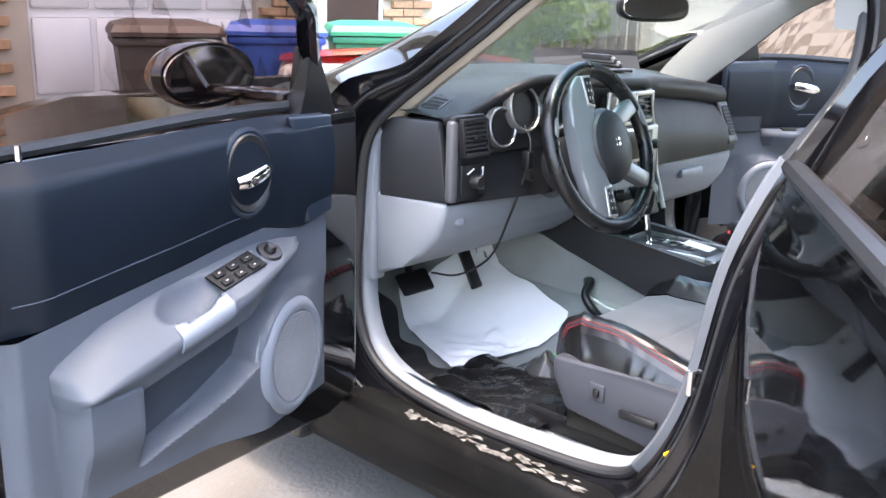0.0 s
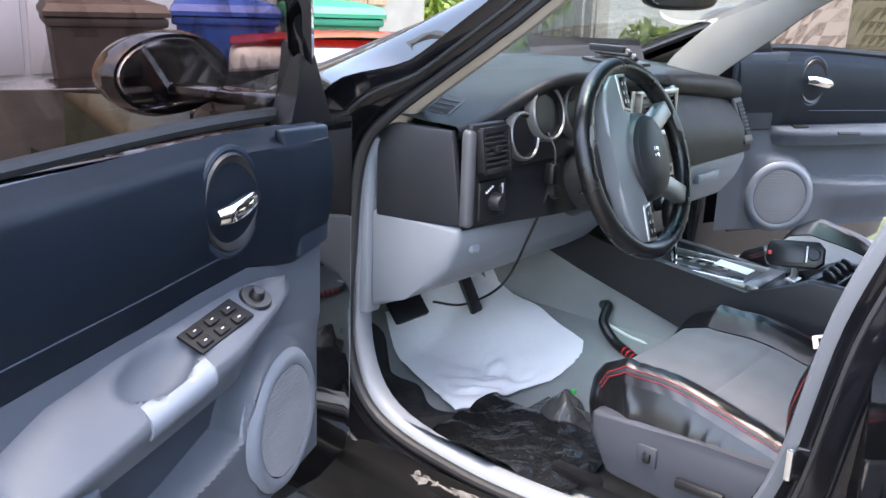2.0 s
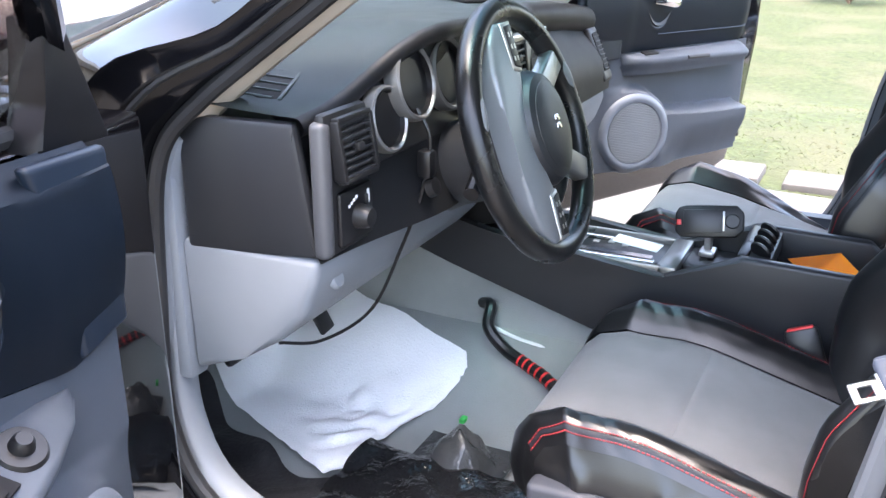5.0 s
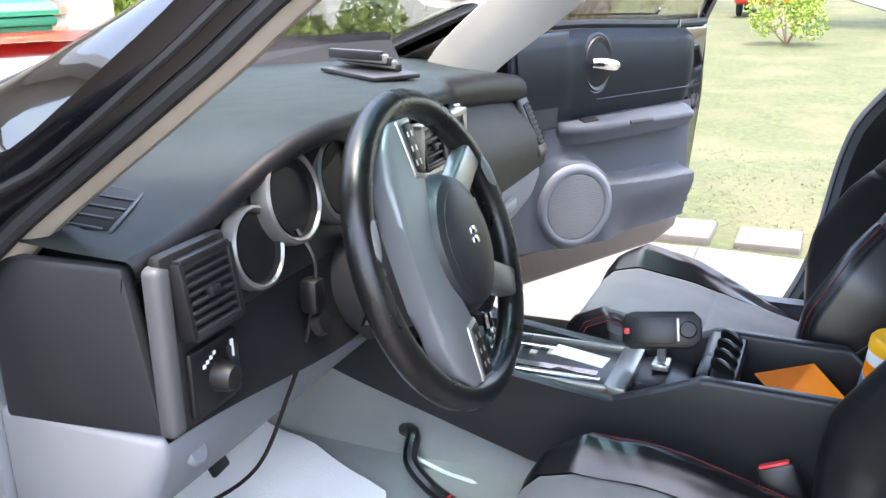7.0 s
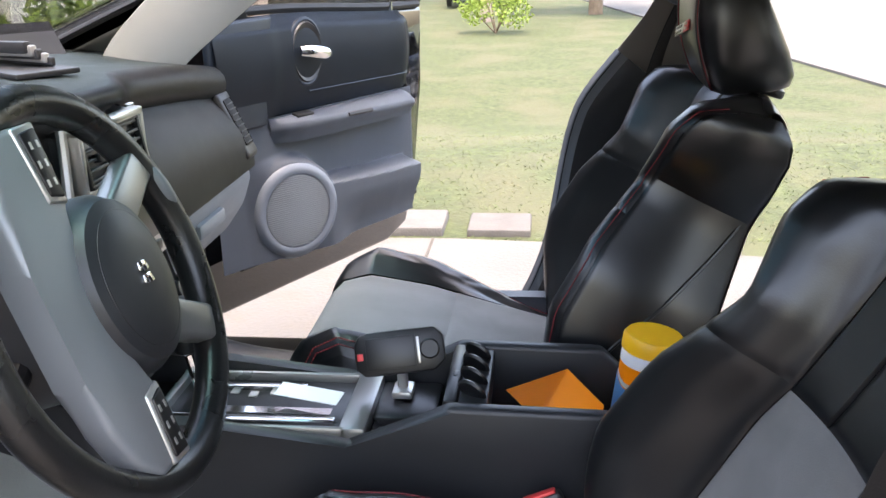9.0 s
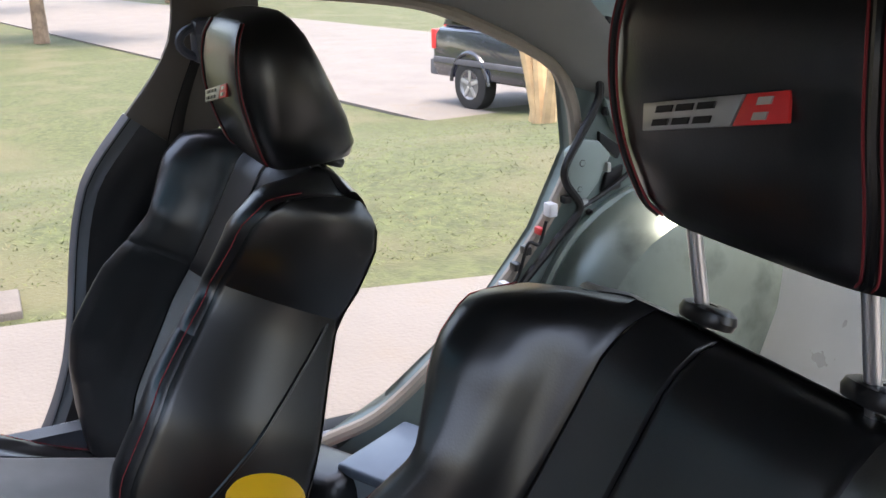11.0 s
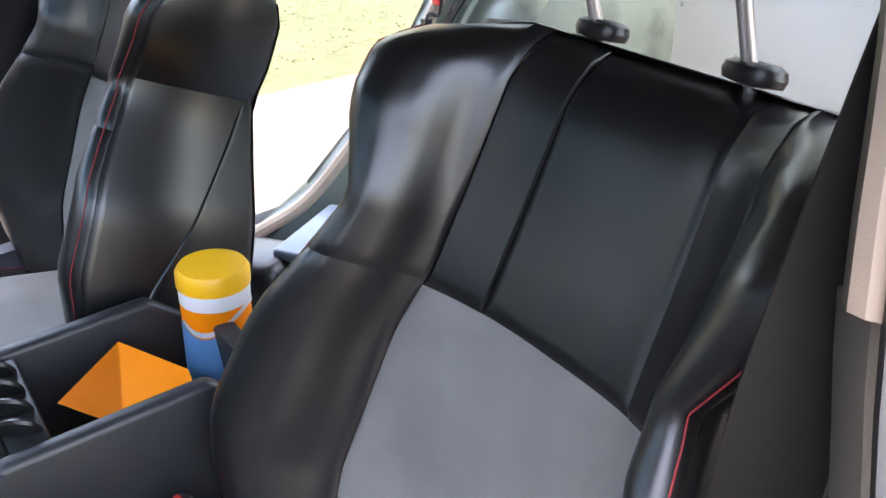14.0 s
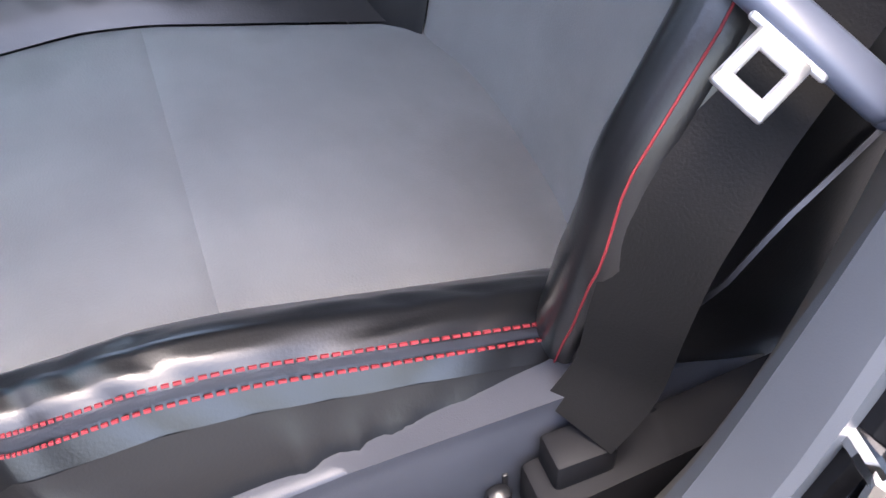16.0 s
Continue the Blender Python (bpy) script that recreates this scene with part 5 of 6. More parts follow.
# ---- front doors ----
def front_door(side, angle, hx=.86, hy=.20, dz=0.0):
    """Local frame: u from the hinge, w towards the cabin, z up. side -1: driver's."""
    H = Vector((hx * side, hy, dz))
    th = radians(angle)
    U = Vector((side * math.sin(th), -math.cos(th), 0))
    W = Vector((-side * math.cos(th), -math.sin(th), 0))

    def P(u, w, z):
        return H + U * u + W * w + Vector((0, 0, z))

    def M():
        m = Matrix((( U.x, W.x, 0, H.x), (U.y, W.y, 0, H.y), (0, 0, 1, H.z), (0, 0, 0, 1)))
        return m
    m = M()
    d = empty("front_door", "open black car door with a slate and grey inner panel", "car door", "front doors")

    def put(name, bm, material, parent=None, label="", smooth=35):
        bmesh.ops.transform(bm, matrix=m, verts=bm.verts)
        return part(name, bm, material, parent or d, label, smooth)
    # outer shell
    outl = [(.0, .30), (.02, .26), (.10, .235), (.80, .235), (.90, .27), (.965, .45), (1.0, .70), (1.02, .93), (.0, .955)]
    put("door_shell", prism(outl, "y", -.05, .035, .012, seg=3), PAINT, None, "glossy black door shell")

    def belt(u):
        return .958 - .03 * sm(.3, .95, u)

    def split(u):
        if side > 0:
            return .716 - .006 * u
        return curve1([(.03, .765), (.165, .748), (.245, .729), (.275, .731), (.346, .745), (.45, .729), (.551, .709), (.71, .683), (.90, .650)], u)

    def wup(u, t):
        return .088 + .020 * math.sin(math.pi * min(1, t * .9)) - .028 * sm(.86, 1.0, t) - .03 * sm(.82, .89, u) + .006 * sm(.30, .26, u)
    U0 = .165 if side < 0 else .075
    put("upper_panel", sheet(lambda u, t: Vector((u, wup(u, t), split(u) + .002 + (belt(u) - split(u)) * t)), lin(U0, .885, 46), lin(0, 1, 24), .008), DOOR_DARK, None, "dark slate blue upper door panel")
    put("belt_line", tube([Vector((u, wup(u, .20) + .001, split(u) + (belt(u) - split(u)) * .20)) for u in lin(.40, .87, 20)], .0018, 6), DOOR_DARK, None)
    SPK = (.300, .470)

    # lower panel: swelling with speaker, map pocket and rear block
    def wlow(u, z):
        front = curve1([(.075, .070), (.165, .078), (.24, .100), (.30, .118), (.40, .148), (.55, .156), (.69, .163), (.90, .163)], u)
        front -= .035 * sm(.48, .36, z) * sm(.40, .55, u)
        back = .086
        lip = curve1([(.30, .60), (.36, .555), (.404, .503), (.55, .432), (.69, .382)], u)
        if side > 0:
            lip = curve1([(.30, .60), (.33, .56), (.37, .522), (.6, .503), (.80, .495)], u)
        r = math.hypot((u - SPK[0]) / .135, (z - SPK[1]) / .135)
        k = sm(lip + .022, lip, z)
        if u > .69 and side < 0:
            k = max(k, sm(.69, .702, u) * sm(.575, .54, z))
        k *= sm(.822, .806, u)
        k *= sm(.64, .56, z) if u < .5 else 1.0
        w = back + (front - back) * max(k, sm(1.12, .92, r))
        return w - .03 * sm(.87, .90, u)
    put("lower_panel", sheet(lambda u, t: Vector((u, wlow(u, .352 + (split(u) - .352) * t), .352 + (split(u) - .352) * t)), lin(U0, .90, 130), lin(0, 1, 84), .006), DOOR_GREY, None, "light grey lower door panel with map pocket")
    # darker sheet across the map pocket's recess, driver's door only
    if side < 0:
        put("pocket_lining", sheet(lambda u, t: Vector((u, .0905, (curve1([(.42, .520), (.55, .452), (.685, .402)], u) if side < 0 else .525) * (1 - t) + (.60 if side < 0 else .655) * t)), lin(.425, .683, 16), lin(0, 1, 8), .002), POCKET, None, "dark sheet at the back of the map pocket")
    put("lower_edge", tube([Vector((u, .05, .35 + .02 * sm(.7, .9, u))) for u in lin(.15, .92, 12)], .014, 8), RUBBER, None, "black lower door seal")

    # armrest: inner and outer edge, width and foot of its face
    def arm_pt(u, t):
        zi = curve1([(.255, .708), (.30, .716), (.375, .718), (.472, .701), (.612, .675), (.721, .647), (.808, .600), (.825, .585)], u)
        zo = curve1([(.255, .700), (.342, .692), (.42, .668), (.50, .645), (.62, .612), (.703, .586), (.80, .558), (.825, .555)], u)
        wo = curve1([(.255, .090), (.29, .118), (.342, .142), (.45, .166), (.80, .168), (.816, .158), (.825, .090)], u)
        zb = curve1([(.255, .69), (.342, .655), (.45, .60), (.55, .572), (.70, .534), (.825, .530)], u)
        if side > 0:
            zi, zo, zb = .711 - .005 * u, .700 - .005 * u - .012 * sm(.3, .9, u), .650 - .01 * u
            wo = curve1([(.255, .090), (.29, .115), (.342, .132), (.45, .142), (.80, .145), (.816, .14), (.825, .090)], u)
        if t <= 1:
            z = zi + (zo - zi) * t + .006 * math.sin(math.pi * t)
            d = ((u - .563) / .072) ** 2 + ((t - .46) / .40) ** 2
            z -= .032 * max(0, 1 - d) ** .6 if side < 0 else 0
            return Vector((u, .084 + (wo - .084) * t, z))
        q = t - 1
        return Vector((u, wo + .007 * math.sin(math.pi * min(1, q * 1.6)) * (1 if u < .815 else 0) - .014 * q, zo + (zb - zo) * q))
    put("armrest", sheet(arm_pt, lin(.255, .825, 72), lin(0, .94, 20) + [.97, 1.0, 1.06, 1.14, 1.25, 1.4, 1.6, 1.8, 2.0], -.004), DOOR_GREY, None, "light grey moulded armrest with a pull cup", smooth=50)
    if side < 0:
        gu = lin(.502, .622, 12)
        put("pull_grip", loft([[arm_pt(u, t) + Vector((0, dw, dz)) for t, dw, dz in ((.80, 0, .001), (.90, .001, .003), (1.0, .003, .003), (1.10, .005, .001), (1.28, .005, -.001), (1.42, .002, -.004), (1.42, -.02, -.006), (.9, -.01, -.03))] for u in gu]), DOOR_GREY, None, "smooth grey pull grip", smooth=60)
    else:
        put("pull_slot", tube([arm_pt(u, 1.12) for u in lin(.50, .60, 8)], .006, 8), BEZEL, None, "dark pull slot")

    def on_arm(u, t):
        o = arm_pt(u, t)
        a = (arm_pt(u + .01, t) - o).normalized()
        b = (arm_pt(u, t + .02) - o).normalized()
        n = a.cross(b).normalized()
        b = n.cross(a)
        return Matrix(((a.x, b.x, n.x, o.x), (a.y, b.y, n.y, o.y), (a.z, b.z, n.z, o.z), (0, 0, 0, 1)))
    if side < 0:
        sw = on_arm(.455, .50) @ Matrix.Scale(.88, 4)
        pl = put("window_switch_panel", prism([(-.062, -.030), (.066, -.026), (.060, .028), (-.070, .024)], "z", -.004, .003, .002), SWITCH, None, "black power window switch panel")
        bmesh_m = m @ sw @ m.inverted()
        pl.data.transform(bmesh_m)
        for a in range(2):
            for b in range(3):
                k_ = Matrix.Translation((-.040 + .04 * b, -.012 + .025 * a, .003))
                put("window_switch", bbox((-.013, -.009, 0), (.013, .009, .006), .003, sw @ k_), SWITCH, pl)
                put("switch_mark", bbox((-.003, -.001, .006), (.003, .001, .0066), 0, sw @ k_), SILVER, pl)
        kn = put("mirror_switch", lathe([(0, .004), (.024, .003), (.027, -.002)], 28, on_arm(.362, .55)), BLACK, None, "round black mirror switch")
        put("switch_knob", lathe([(0, .016), (.008, .016), (.011, .012), (.013, .003)], 20, on_arm(.362, .55)), BLACK, kn)
    else:
        put("window_switch_panel", bbox((-.03, -.012, -.003), (.03, .012, .005), .003, on_arm(.36, .5)), BLACK, None, "small black window switch")
    # speaker, turned a little to the hinge
    sm_ = Matrix.Translation((SPK[0], .122, SPK[1])) @ Euler((0, 0, radians(16))).to_matrix().to_4x4() @ Euler((radians(-90), 0, 0)).to_matrix().to_4x4()
    sp = put("speaker", lathe([(.0, .004), (.085, .001), (.098, -.004)], 56, sm_), SLATE, None, "round slate grey speaker grille")
    put("speaker_ring", lathe([(.094, -.003), (.097, .004), (.106, .0065), (.116, .004), (.126, -.006), (.132, -.018)], 56, sm_), DOOR_GREY, sp, "grey speaker surround")
    for k in range(-17, 18):
        z = k * .0053
        half = .094 * math.sqrt(max(0, 1 - (z / .094) ** 2))
        if half > .01:
            put("grille_rib", bbox((-half, z - .0011, .0022), (half, z + .0011, .0050), 0, sm_), SLATE, sp)
    # inner handle: oval bowl and chrome lever
    hc = (.396, .862)
    hm = Matrix.Translation((hc[0], .098, hc[1])) @ Euler((radians(-90), 0, 0)).to_matrix().to_4x4()
    bowl = put("handle_bowl", lathe([(1.0, .004), (.94, .010), (.86, .008), (.74, .002), (.5, -.0), (0, -.0)], 40, hm @ Matrix.Diagonal((.058, .078, 1, 1))), BEZEL, None, "dark oval handle recess")
    put("bowl_rim", tube([Vector((hc[0] + .061 * math.cos(a), .098, hc[1] + .081 * math.sin(a))) for a in lin(0, 2 * math.pi, 41)[:-1]], .007, 8, True, up=(0, 1, 0)), DOOR_DARK, bowl)
    lv = [Vector((hc[0] - .038, .118, hc[1] + .006)), Vector((hc[0] - .01, .132, hc[1] + .004)), Vector((hc[0] + .03, .138, hc[1] - .004)), Vector((hc[0] + .055, .132, hc[1] - .008))]
    put("handle_lever", tube(spline(lv, 5), lambda t: .009 + .003 * math.sin(math.pi * t), 10, flat=1.3), CHROME, bowl, "chrome door lever")
    # sail panel at the mirror
    put("mirror_sail", prism([(.115, .95), (.235, .955), (.205, 1.0), (.20, 1.09), (.17, 1.09)], "y", .03, .075, .006), BLACK, None, "black triangular sail panel")
    put("front_corner_panel", prism([(U0 - .005, .752), (U0 - .005, .955), (.285, .96), (.262, .90), (.245, .82), (.24, .735)] if side < 0 else [(.06, .70), (.06, .955), (.285, .96), (.262, .90), (.245, .82), (.24, .700)], "y", .085, .1035, .008, seg=3), DOOR_DARK, None, "dark front corner panel")
    # window frame and glass
    fr = spline([Vector((.125, .014, .95)), Vector((.195, .07, 1.10)), Vector((.245, .10, 1.175)), Vector((.37, .115, 1.235)), Vector((.65, .13, 1.270)), Vector((.88, .13, 1.262)), Vector((1.02, .09, 1.14)), Vector((1.02, .0, .94))], 6)
    put("window_frame", tube(fr, .022, 8, up=(0, 1, 0)), PAINT, None, "black window frame")
    put("belt_seal", tube([Vector((u, .03 - .0 * u, belt(u) + .012)) for u in lin(.1, 1.0, 14)], .012, 8), RUBBER, None, "black window seal")

    def gl(u, t):
        top = curve1([(.12, .955), (.20, 1.09), (.25, 1.165), (.40, 1.23), (.65, 1.255), (.88, 1.255), (1.0, 1.15), (1.02, .95)], u)
        z = .92 + (top - .92) * t
        return Vector((u, .008 + .12 * (z - .94) / .32, z))
    g_ = put("window_glass", sheet(gl, lin(.125, 1.01, 24), lin(0, 1, 8), .003), TINT if side < 0 else TINT, None, "tinted door window, wound up")
    put("lock_pin", tube([Vector((.826, .058, .915)), Vector((.826, .058, .958))], .0055, 10), CHROME, None, "bright door lock pin")
    # shut face
    put("shut_face", bbox((.885, -.045, .34), (.90, .055, .90), .006), JAMB, None, "black shut face")
    put("latch", bbox((.895, -.03, .52), (.912, .03, .62), .004), CHROME, None, "steel latch")
    # exterior mirror
    mh = put("mirror_housing", loft([[Vector((.255 + rx * math.cos(a) * 1.22, yy - .06, 1.022 + rz * math.sin(a))) for a in lin(0, 2 * math.pi, 33)[:-1]] for yy, rx, rz in ((-.10, .105, .068), (-.12, .112, .074), (-.16, .10, .066), (-.20, .07, .045), (-.215, .02, .015))], True, True), PAINT, None, "black oval door mirror")
    put("mirror_glass", loft([[Vector((.255 + .120 * math.cos(a), -.156, 1.022 + .06 * math.sin(a))) for a in lin(0, 2 * math.pi, 33)[:-1]], [Vector((.255 + .122 * math.cos(a), -.162, 1.022 + .062 * math.sin(a))) for a in lin(0, 2 * math.pi, 33)[:-1]]], True, True), MIRROR, mh, "oval mirror glass")
    put("mirror_arm", bbox((.10, -.20, .945), (.17, -.03, .99), .012), PAINT, mh)
    return d


front_door(-1, 82)
front_door(1, 63, .88, .29, .045)

# ---- rear-view mirror ----
rv = empty("rearview_mirror", "black oval rear-view mirror under the windscreen header", "mirror")
rm = Matrix.Translation((.085, .0, 1.182)) @ Euler((radians(-4), 0, radians(-18))).to_matrix().to_4x4()
part("housing", loft([[rm @ Vector((rx * x, yy, rz * z)) for x, z in oval(0, 0, 1, 1, 36, 3.0)] for yy, rx, rz in ((-.012, .118, .034), (-.008, .124, .039), (.008, .122, .038), (.024, .10, .03), (.03, .05, .015))]), BLACK, rv)
part("mirror_glass", loft([[rm @ Vector((rx * x, yy, rz * z)) for x, z in oval(0, 0, 1, 1, 36, 3.0)] for yy, rx, rz in ((-.0125, .114, .031), (-.0145, .112, .030))]), MIRROR, rv, "mirror glass")
part("stem", tube([rm @ Vector((0, .02, .01)), rm @ Vector((0, .03, .075))], .009, 8), BLACK, rv)

# black folder on the dash against the windscreen
fold = [Vector((.34, .60, .985)), Vector((.66, .38, .968)), Vector((.70, .43, 1.030)), Vector((.39, .66, 1.036))]
bm = bmesh.new()
bm.faces.new([bm.verts.new(p) for p in fold])
bmesh.ops.solidify(bm, geom=bm.faces[:], thickness=.01)
thing("black_folder", bm, BLACK, "black folder propped against the windscreen on the dash", "folder", smooth=0)
pl_ = empty("folding_tool", "bunch of grey metal brackets lying on the dash", "tool")
for k in range(5):
    part("blade", bbox((-.105 + .008 * k, -.016 + .009 * k, .0 + .005 * k), (.105 - .006 * k, -.007 + .010 * k, .014 + .006 * k), .003, Matrix.Translation((.232, .245, dash_top_z(.23, .245) + .012)) @ Euler((0, radians(1), radians(56 + 3 * k))).to_matrix().to_4x4()), SILVER if k % 2 else DASH_DARK, pl_)
thing("dash_mat", bbox((-.11, -.05, 0), (.11, .05, .009), .003, Matrix.Translation((.205, .23, dash_top_z(.21, .23) + .003)) @ Euler((0, 0, radians(56))).to_matrix().to_4x4()), DASH_DARK, "thin dark pad under the tool on the dash", "pad")

# ---- footwell ----
tw = [(-.36, .54), (-.09, .47), (-.11, .336), (-.190, .027), (-.213, .014), (-.256, .030), (-.345, .090), (-.44, .098), (-.535, .108), (-.548, .14), (-.475, .30), (-.417, .457)]
cxy = Vector((sum(p[0] for p in tw) / len(tw), sum(p[1] for p in tw) / len(tw)))
bm = bmesh.new()
loops = []
edge = []
for (x0, y0), (x1, y1) in zip(tw, tw[1:] + tw[:1]):
    for q in range(8):
        w = .005 * noise.noise(Vector((x0 * 30 + q, y0 * 30, 3)))
        edge.append(Vector((x0 + (x1 - x0) * q / 8 + w, y0 + (y1 - y0) * q / 8 + w)))
for k in range(25):
    f = k / 24
    ring = []
    for e in edge:
        p = cxy.lerp(e, f)
        w = .010 * noise.noise(Vector((p.x * 9, p.y * 9, 2))) + .026 * abs(noise.noise(Vector((p.x * 15 + p.y * 7, p.y * 17, 7)))) * sm(.34, .16, p.y) * sm(-.20, -.32, p.x)
        ring.append(bm.verts.new((p.x, p.y, floor_z(p.x, p.y) + .016 + w)) if k else None)
    loops.append(ring)
cv = bm.verts.new((cxy.x, cxy.y, floor_z(*cxy) + .018))
n_ = len(edge)
for i in range(n_):
    bm.faces.new((cv, loops[1][i], loops[1][(i + 1) % n_]))
for a, b in zip(loops[1:], loops[2:]):
    for i in range(n_):
        bm.faces.new((a[i], b[i], b[(i + 1) % n_], a[(i + 1) % n_]))
thing("towel", bm, TOWEL, "crumpled white towel spread over the footwell floor", "towel", smooth=80)
ped = empty("pedals", "black brake and accelerator pedals on their levers", "pedals")
part("brake_pedal", bbox((-.06, -.035, -.008), (.06, .035, .008), .008, Matrix.Translation((-.43, .40, .40)) @ Euler((radians(50), 0, 0)).to_matrix().to_4x4()), BLACK, ped)
part("pedal_arm", tube([Vector((-.43, .41, .40)), Vector((-.43, .52, .62))], .012, 8), BLACK, ped)
part("accelerator_pedal", bbox((-.025, -.08, -.006), (.025, .08, .006), .006, Matrix.Translation((-.27, .34, .44)) @ Euler((radians(62), 0, radians(6))).to_matrix().to_4x4()), BLACK, ped)
thing("under_dash_cover", bbox((-.70, .30, .50), (-.18, .62, .54), .01), BLACK, "black cover under the dash", "cover")
hs = spline([Vector((-.10, .03, .42)), Vector((-.13, .0, .43)), Vector((-.165, -.01, .40)), Vector((-.175, -.05, .365)), Vector((-.19, -.10, .35)), Vector((-.215, -.16, .335)), Vector((-.26, -.22, .30))], 8)
hose = empty("cable_loom", "black corrugated cable loom with red wires inside", "cable")
part("loom", tube(hs, .0125, 10), BLACK, hose)
for k in range(30, 47, 2):
    part("red_band", tube([hs[k], hs[k + 1].lerp(hs[k], .45)], .0131, 10), RED, hose)
wire = spline([Vector((-.50, -.03, .905)), Vector((-.497, -.05, .86)), Vector((-.505, -.04, .78)), Vector((-.50, .0, .68)), Vector((-.50, .06, .56)), Vector((-.53, .14, .50)), Vector((-.57, .20, .50))], 8)
thing("hanging_wire", tube(wire, .003, 6), BLACK, "thin black wire hanging from the gauge panel", "wire")
bl = empty("obd_plug", "black plug hanging on a wire beside the steering column", "plug")
part("plug", bbox((-.512, -.058, .80), (-.485, -.032, .845), .008), BLACK, bl)
part("knob", lathe([(0, .015), (.014, .012), (.016, 0)], 16, Matrix.Translation((-.498, -.05, .785)) @ Euler((radians(70), 0, 0)).to_matrix().to_4x4()), BLACK, bl)
GLOSSY_BAG = mat("glossy_black_bag", (0.010, 0.010, 0.011), 0.16, vary=0.4, spec=0.6, bump=0.5, bscale=45)
thing("grey_plastic_bag", sheet(lambda u, v: Vector((u, v, floor_z(u, v) + .012 + .075 * sm(.075, .0, math.hypot(u + .40, v + .06)) * (1 + .7 * noise.noise(Vector((u * 34, v * 34, 9)))))), lin(-.48, -.33, 24), lin(-.15, .03, 24)), mat("dark_grey_bag", (0.045, 0.047, 0.048), 0.25, vary=0.4, bump=0.4, bscale=60), "crumpled dark grey plastic bag on the floor", "plastic bag", smooth=50)
thing("black_plastic_sheet", sheet(lambda u, v: Vector((u, v, floor_z(u, v) + .02 + .03 * abs(noise.noise(Vector((u * 12, v * 12, 3)))))), lin(-.70, -.43, 24), lin(-.25, .11, 30)), GLOSSY_BAG, "crumpled black plastic sheet in the footwell", "plastic sheet", smooth=80)
UNDERLAY = mat("black_underlay", (0.014, 0.014, 0.015), 0.75, vary=0.4, vscale=18, bump=0.5, bscale=120)
thing("carpet_underlay", sheet(lambda u, v: Vector((-.738 + (.19 + .10 * sm(.25, .42, v) + .05 * noise.noise(Vector((v * 9, 2, 5)))) * u, v, floor_z(-.6, v) + .014 + .05 * sm(.35, .0, u) + .018 * noise.noise(Vector((u * 4, v * 11, 8))))), lin(0, 1, 16), lin(-.10, .62, 46)), UNDERLAY, "rumpled black carpet underlay along the sill", "underlay", smooth=80)
thing("white_wire", tube(spline([Vector((-.128, .0, .385)), Vector((-.135, -.06, .372)), Vector((-.14, -.11, .368)), Vector((-.135, -.17, .35)), Vector((-.13, -.24, .34))], 6), .004, 6), WHITE, "thin white wire along the console foot", "wire")
thing("green_cap", bbox((-.297, -.018, floor_z(-.287, -.012) + .001), (-.277, -.006, floor_z(-.287, -.012) + .011), .003), mat("green_plastic", (.05, .6, .12), .5), "small bright green plastic cap on the floor", "cap")
bk = empty("belt_buckle", "black belt buckle with a red release button beside the seat", "buckle")
bkm = Matrix.Translation((-.163, -.588, .497)) @ Euler((radians(-22), radians(12), 0)).to_matrix().to_4x4()
part("case", bbox((-.012, -.028, -.06), (.012, .028, .018), .007, bkm), BLACK, bk)
part("release_button", bbox((-.008, -.022, .014), (.008, .022, .021), .003, bkm), RED, bk, "red release button")
part("stalk", bbox((-.006, -.016, -.20), (.006, .016, -.05), .004, bkm), BLACK, bk)


# loose things on the floor behind the seats
bx_ = empty("plastic_box", "pale blue-white plastic box on the rear floor", "box")
bxm = Matrix.Translation((.50, -1.10, .22)) @ Euler((0, 0, radians(28))).to_matrix().to_4x4()
part("tub", bbox((-.07, -.09, .0), (.07, .09, .125), .012, bxm, 3), mat("pale_blue_plastic", (.45, .55, .62), .4), bx_)
part("lid", bbox((-.076, -.096, .118), (.076, .096, .14), .008, bxm, 3), mat("dull_pale_lid", (.15, .19, .24), .35), bx_, "pale lid")
cl_ = empty("tool_pouch", "dark tool pouch with a red edge on the rear floor", "pouch")
part("pouch", bbox((-.11, -.07, 0), (.11, .07, .12), .03, Matrix.Translation((.58, -.96, .22)) @ Euler((.1, .1, .4)).to_matrix().to_4x4(), 4), BLACK, cl_)
part("edging", tube([Matrix.Translation((.58, -.96, .22)) @ Euler((.1, .1, .4)).to_matrix().to_4x4() @ Vector((x, -.068, .10)) for x in lin(-.09, .09, 6)], .006, 6), RED, cl_, "red edging")


# ---- outdoors ----
# edging stones along the driveway
y = 3.2
for k in range(11):
    ed = bbox((2.80, y - .286, ground_z(2.9, y) - .05), (3.09 + .012 * math.sin(k * 2.3), y, ground_z(2.9, y) + .040 + .006 * math.sin(k * 1.7)), .012)
    thing("edging_stone", ed, EDGING, "pale concrete edging block beside the lawn", "edging", "edging stones")
    y -= .395 if k % 2 else .294


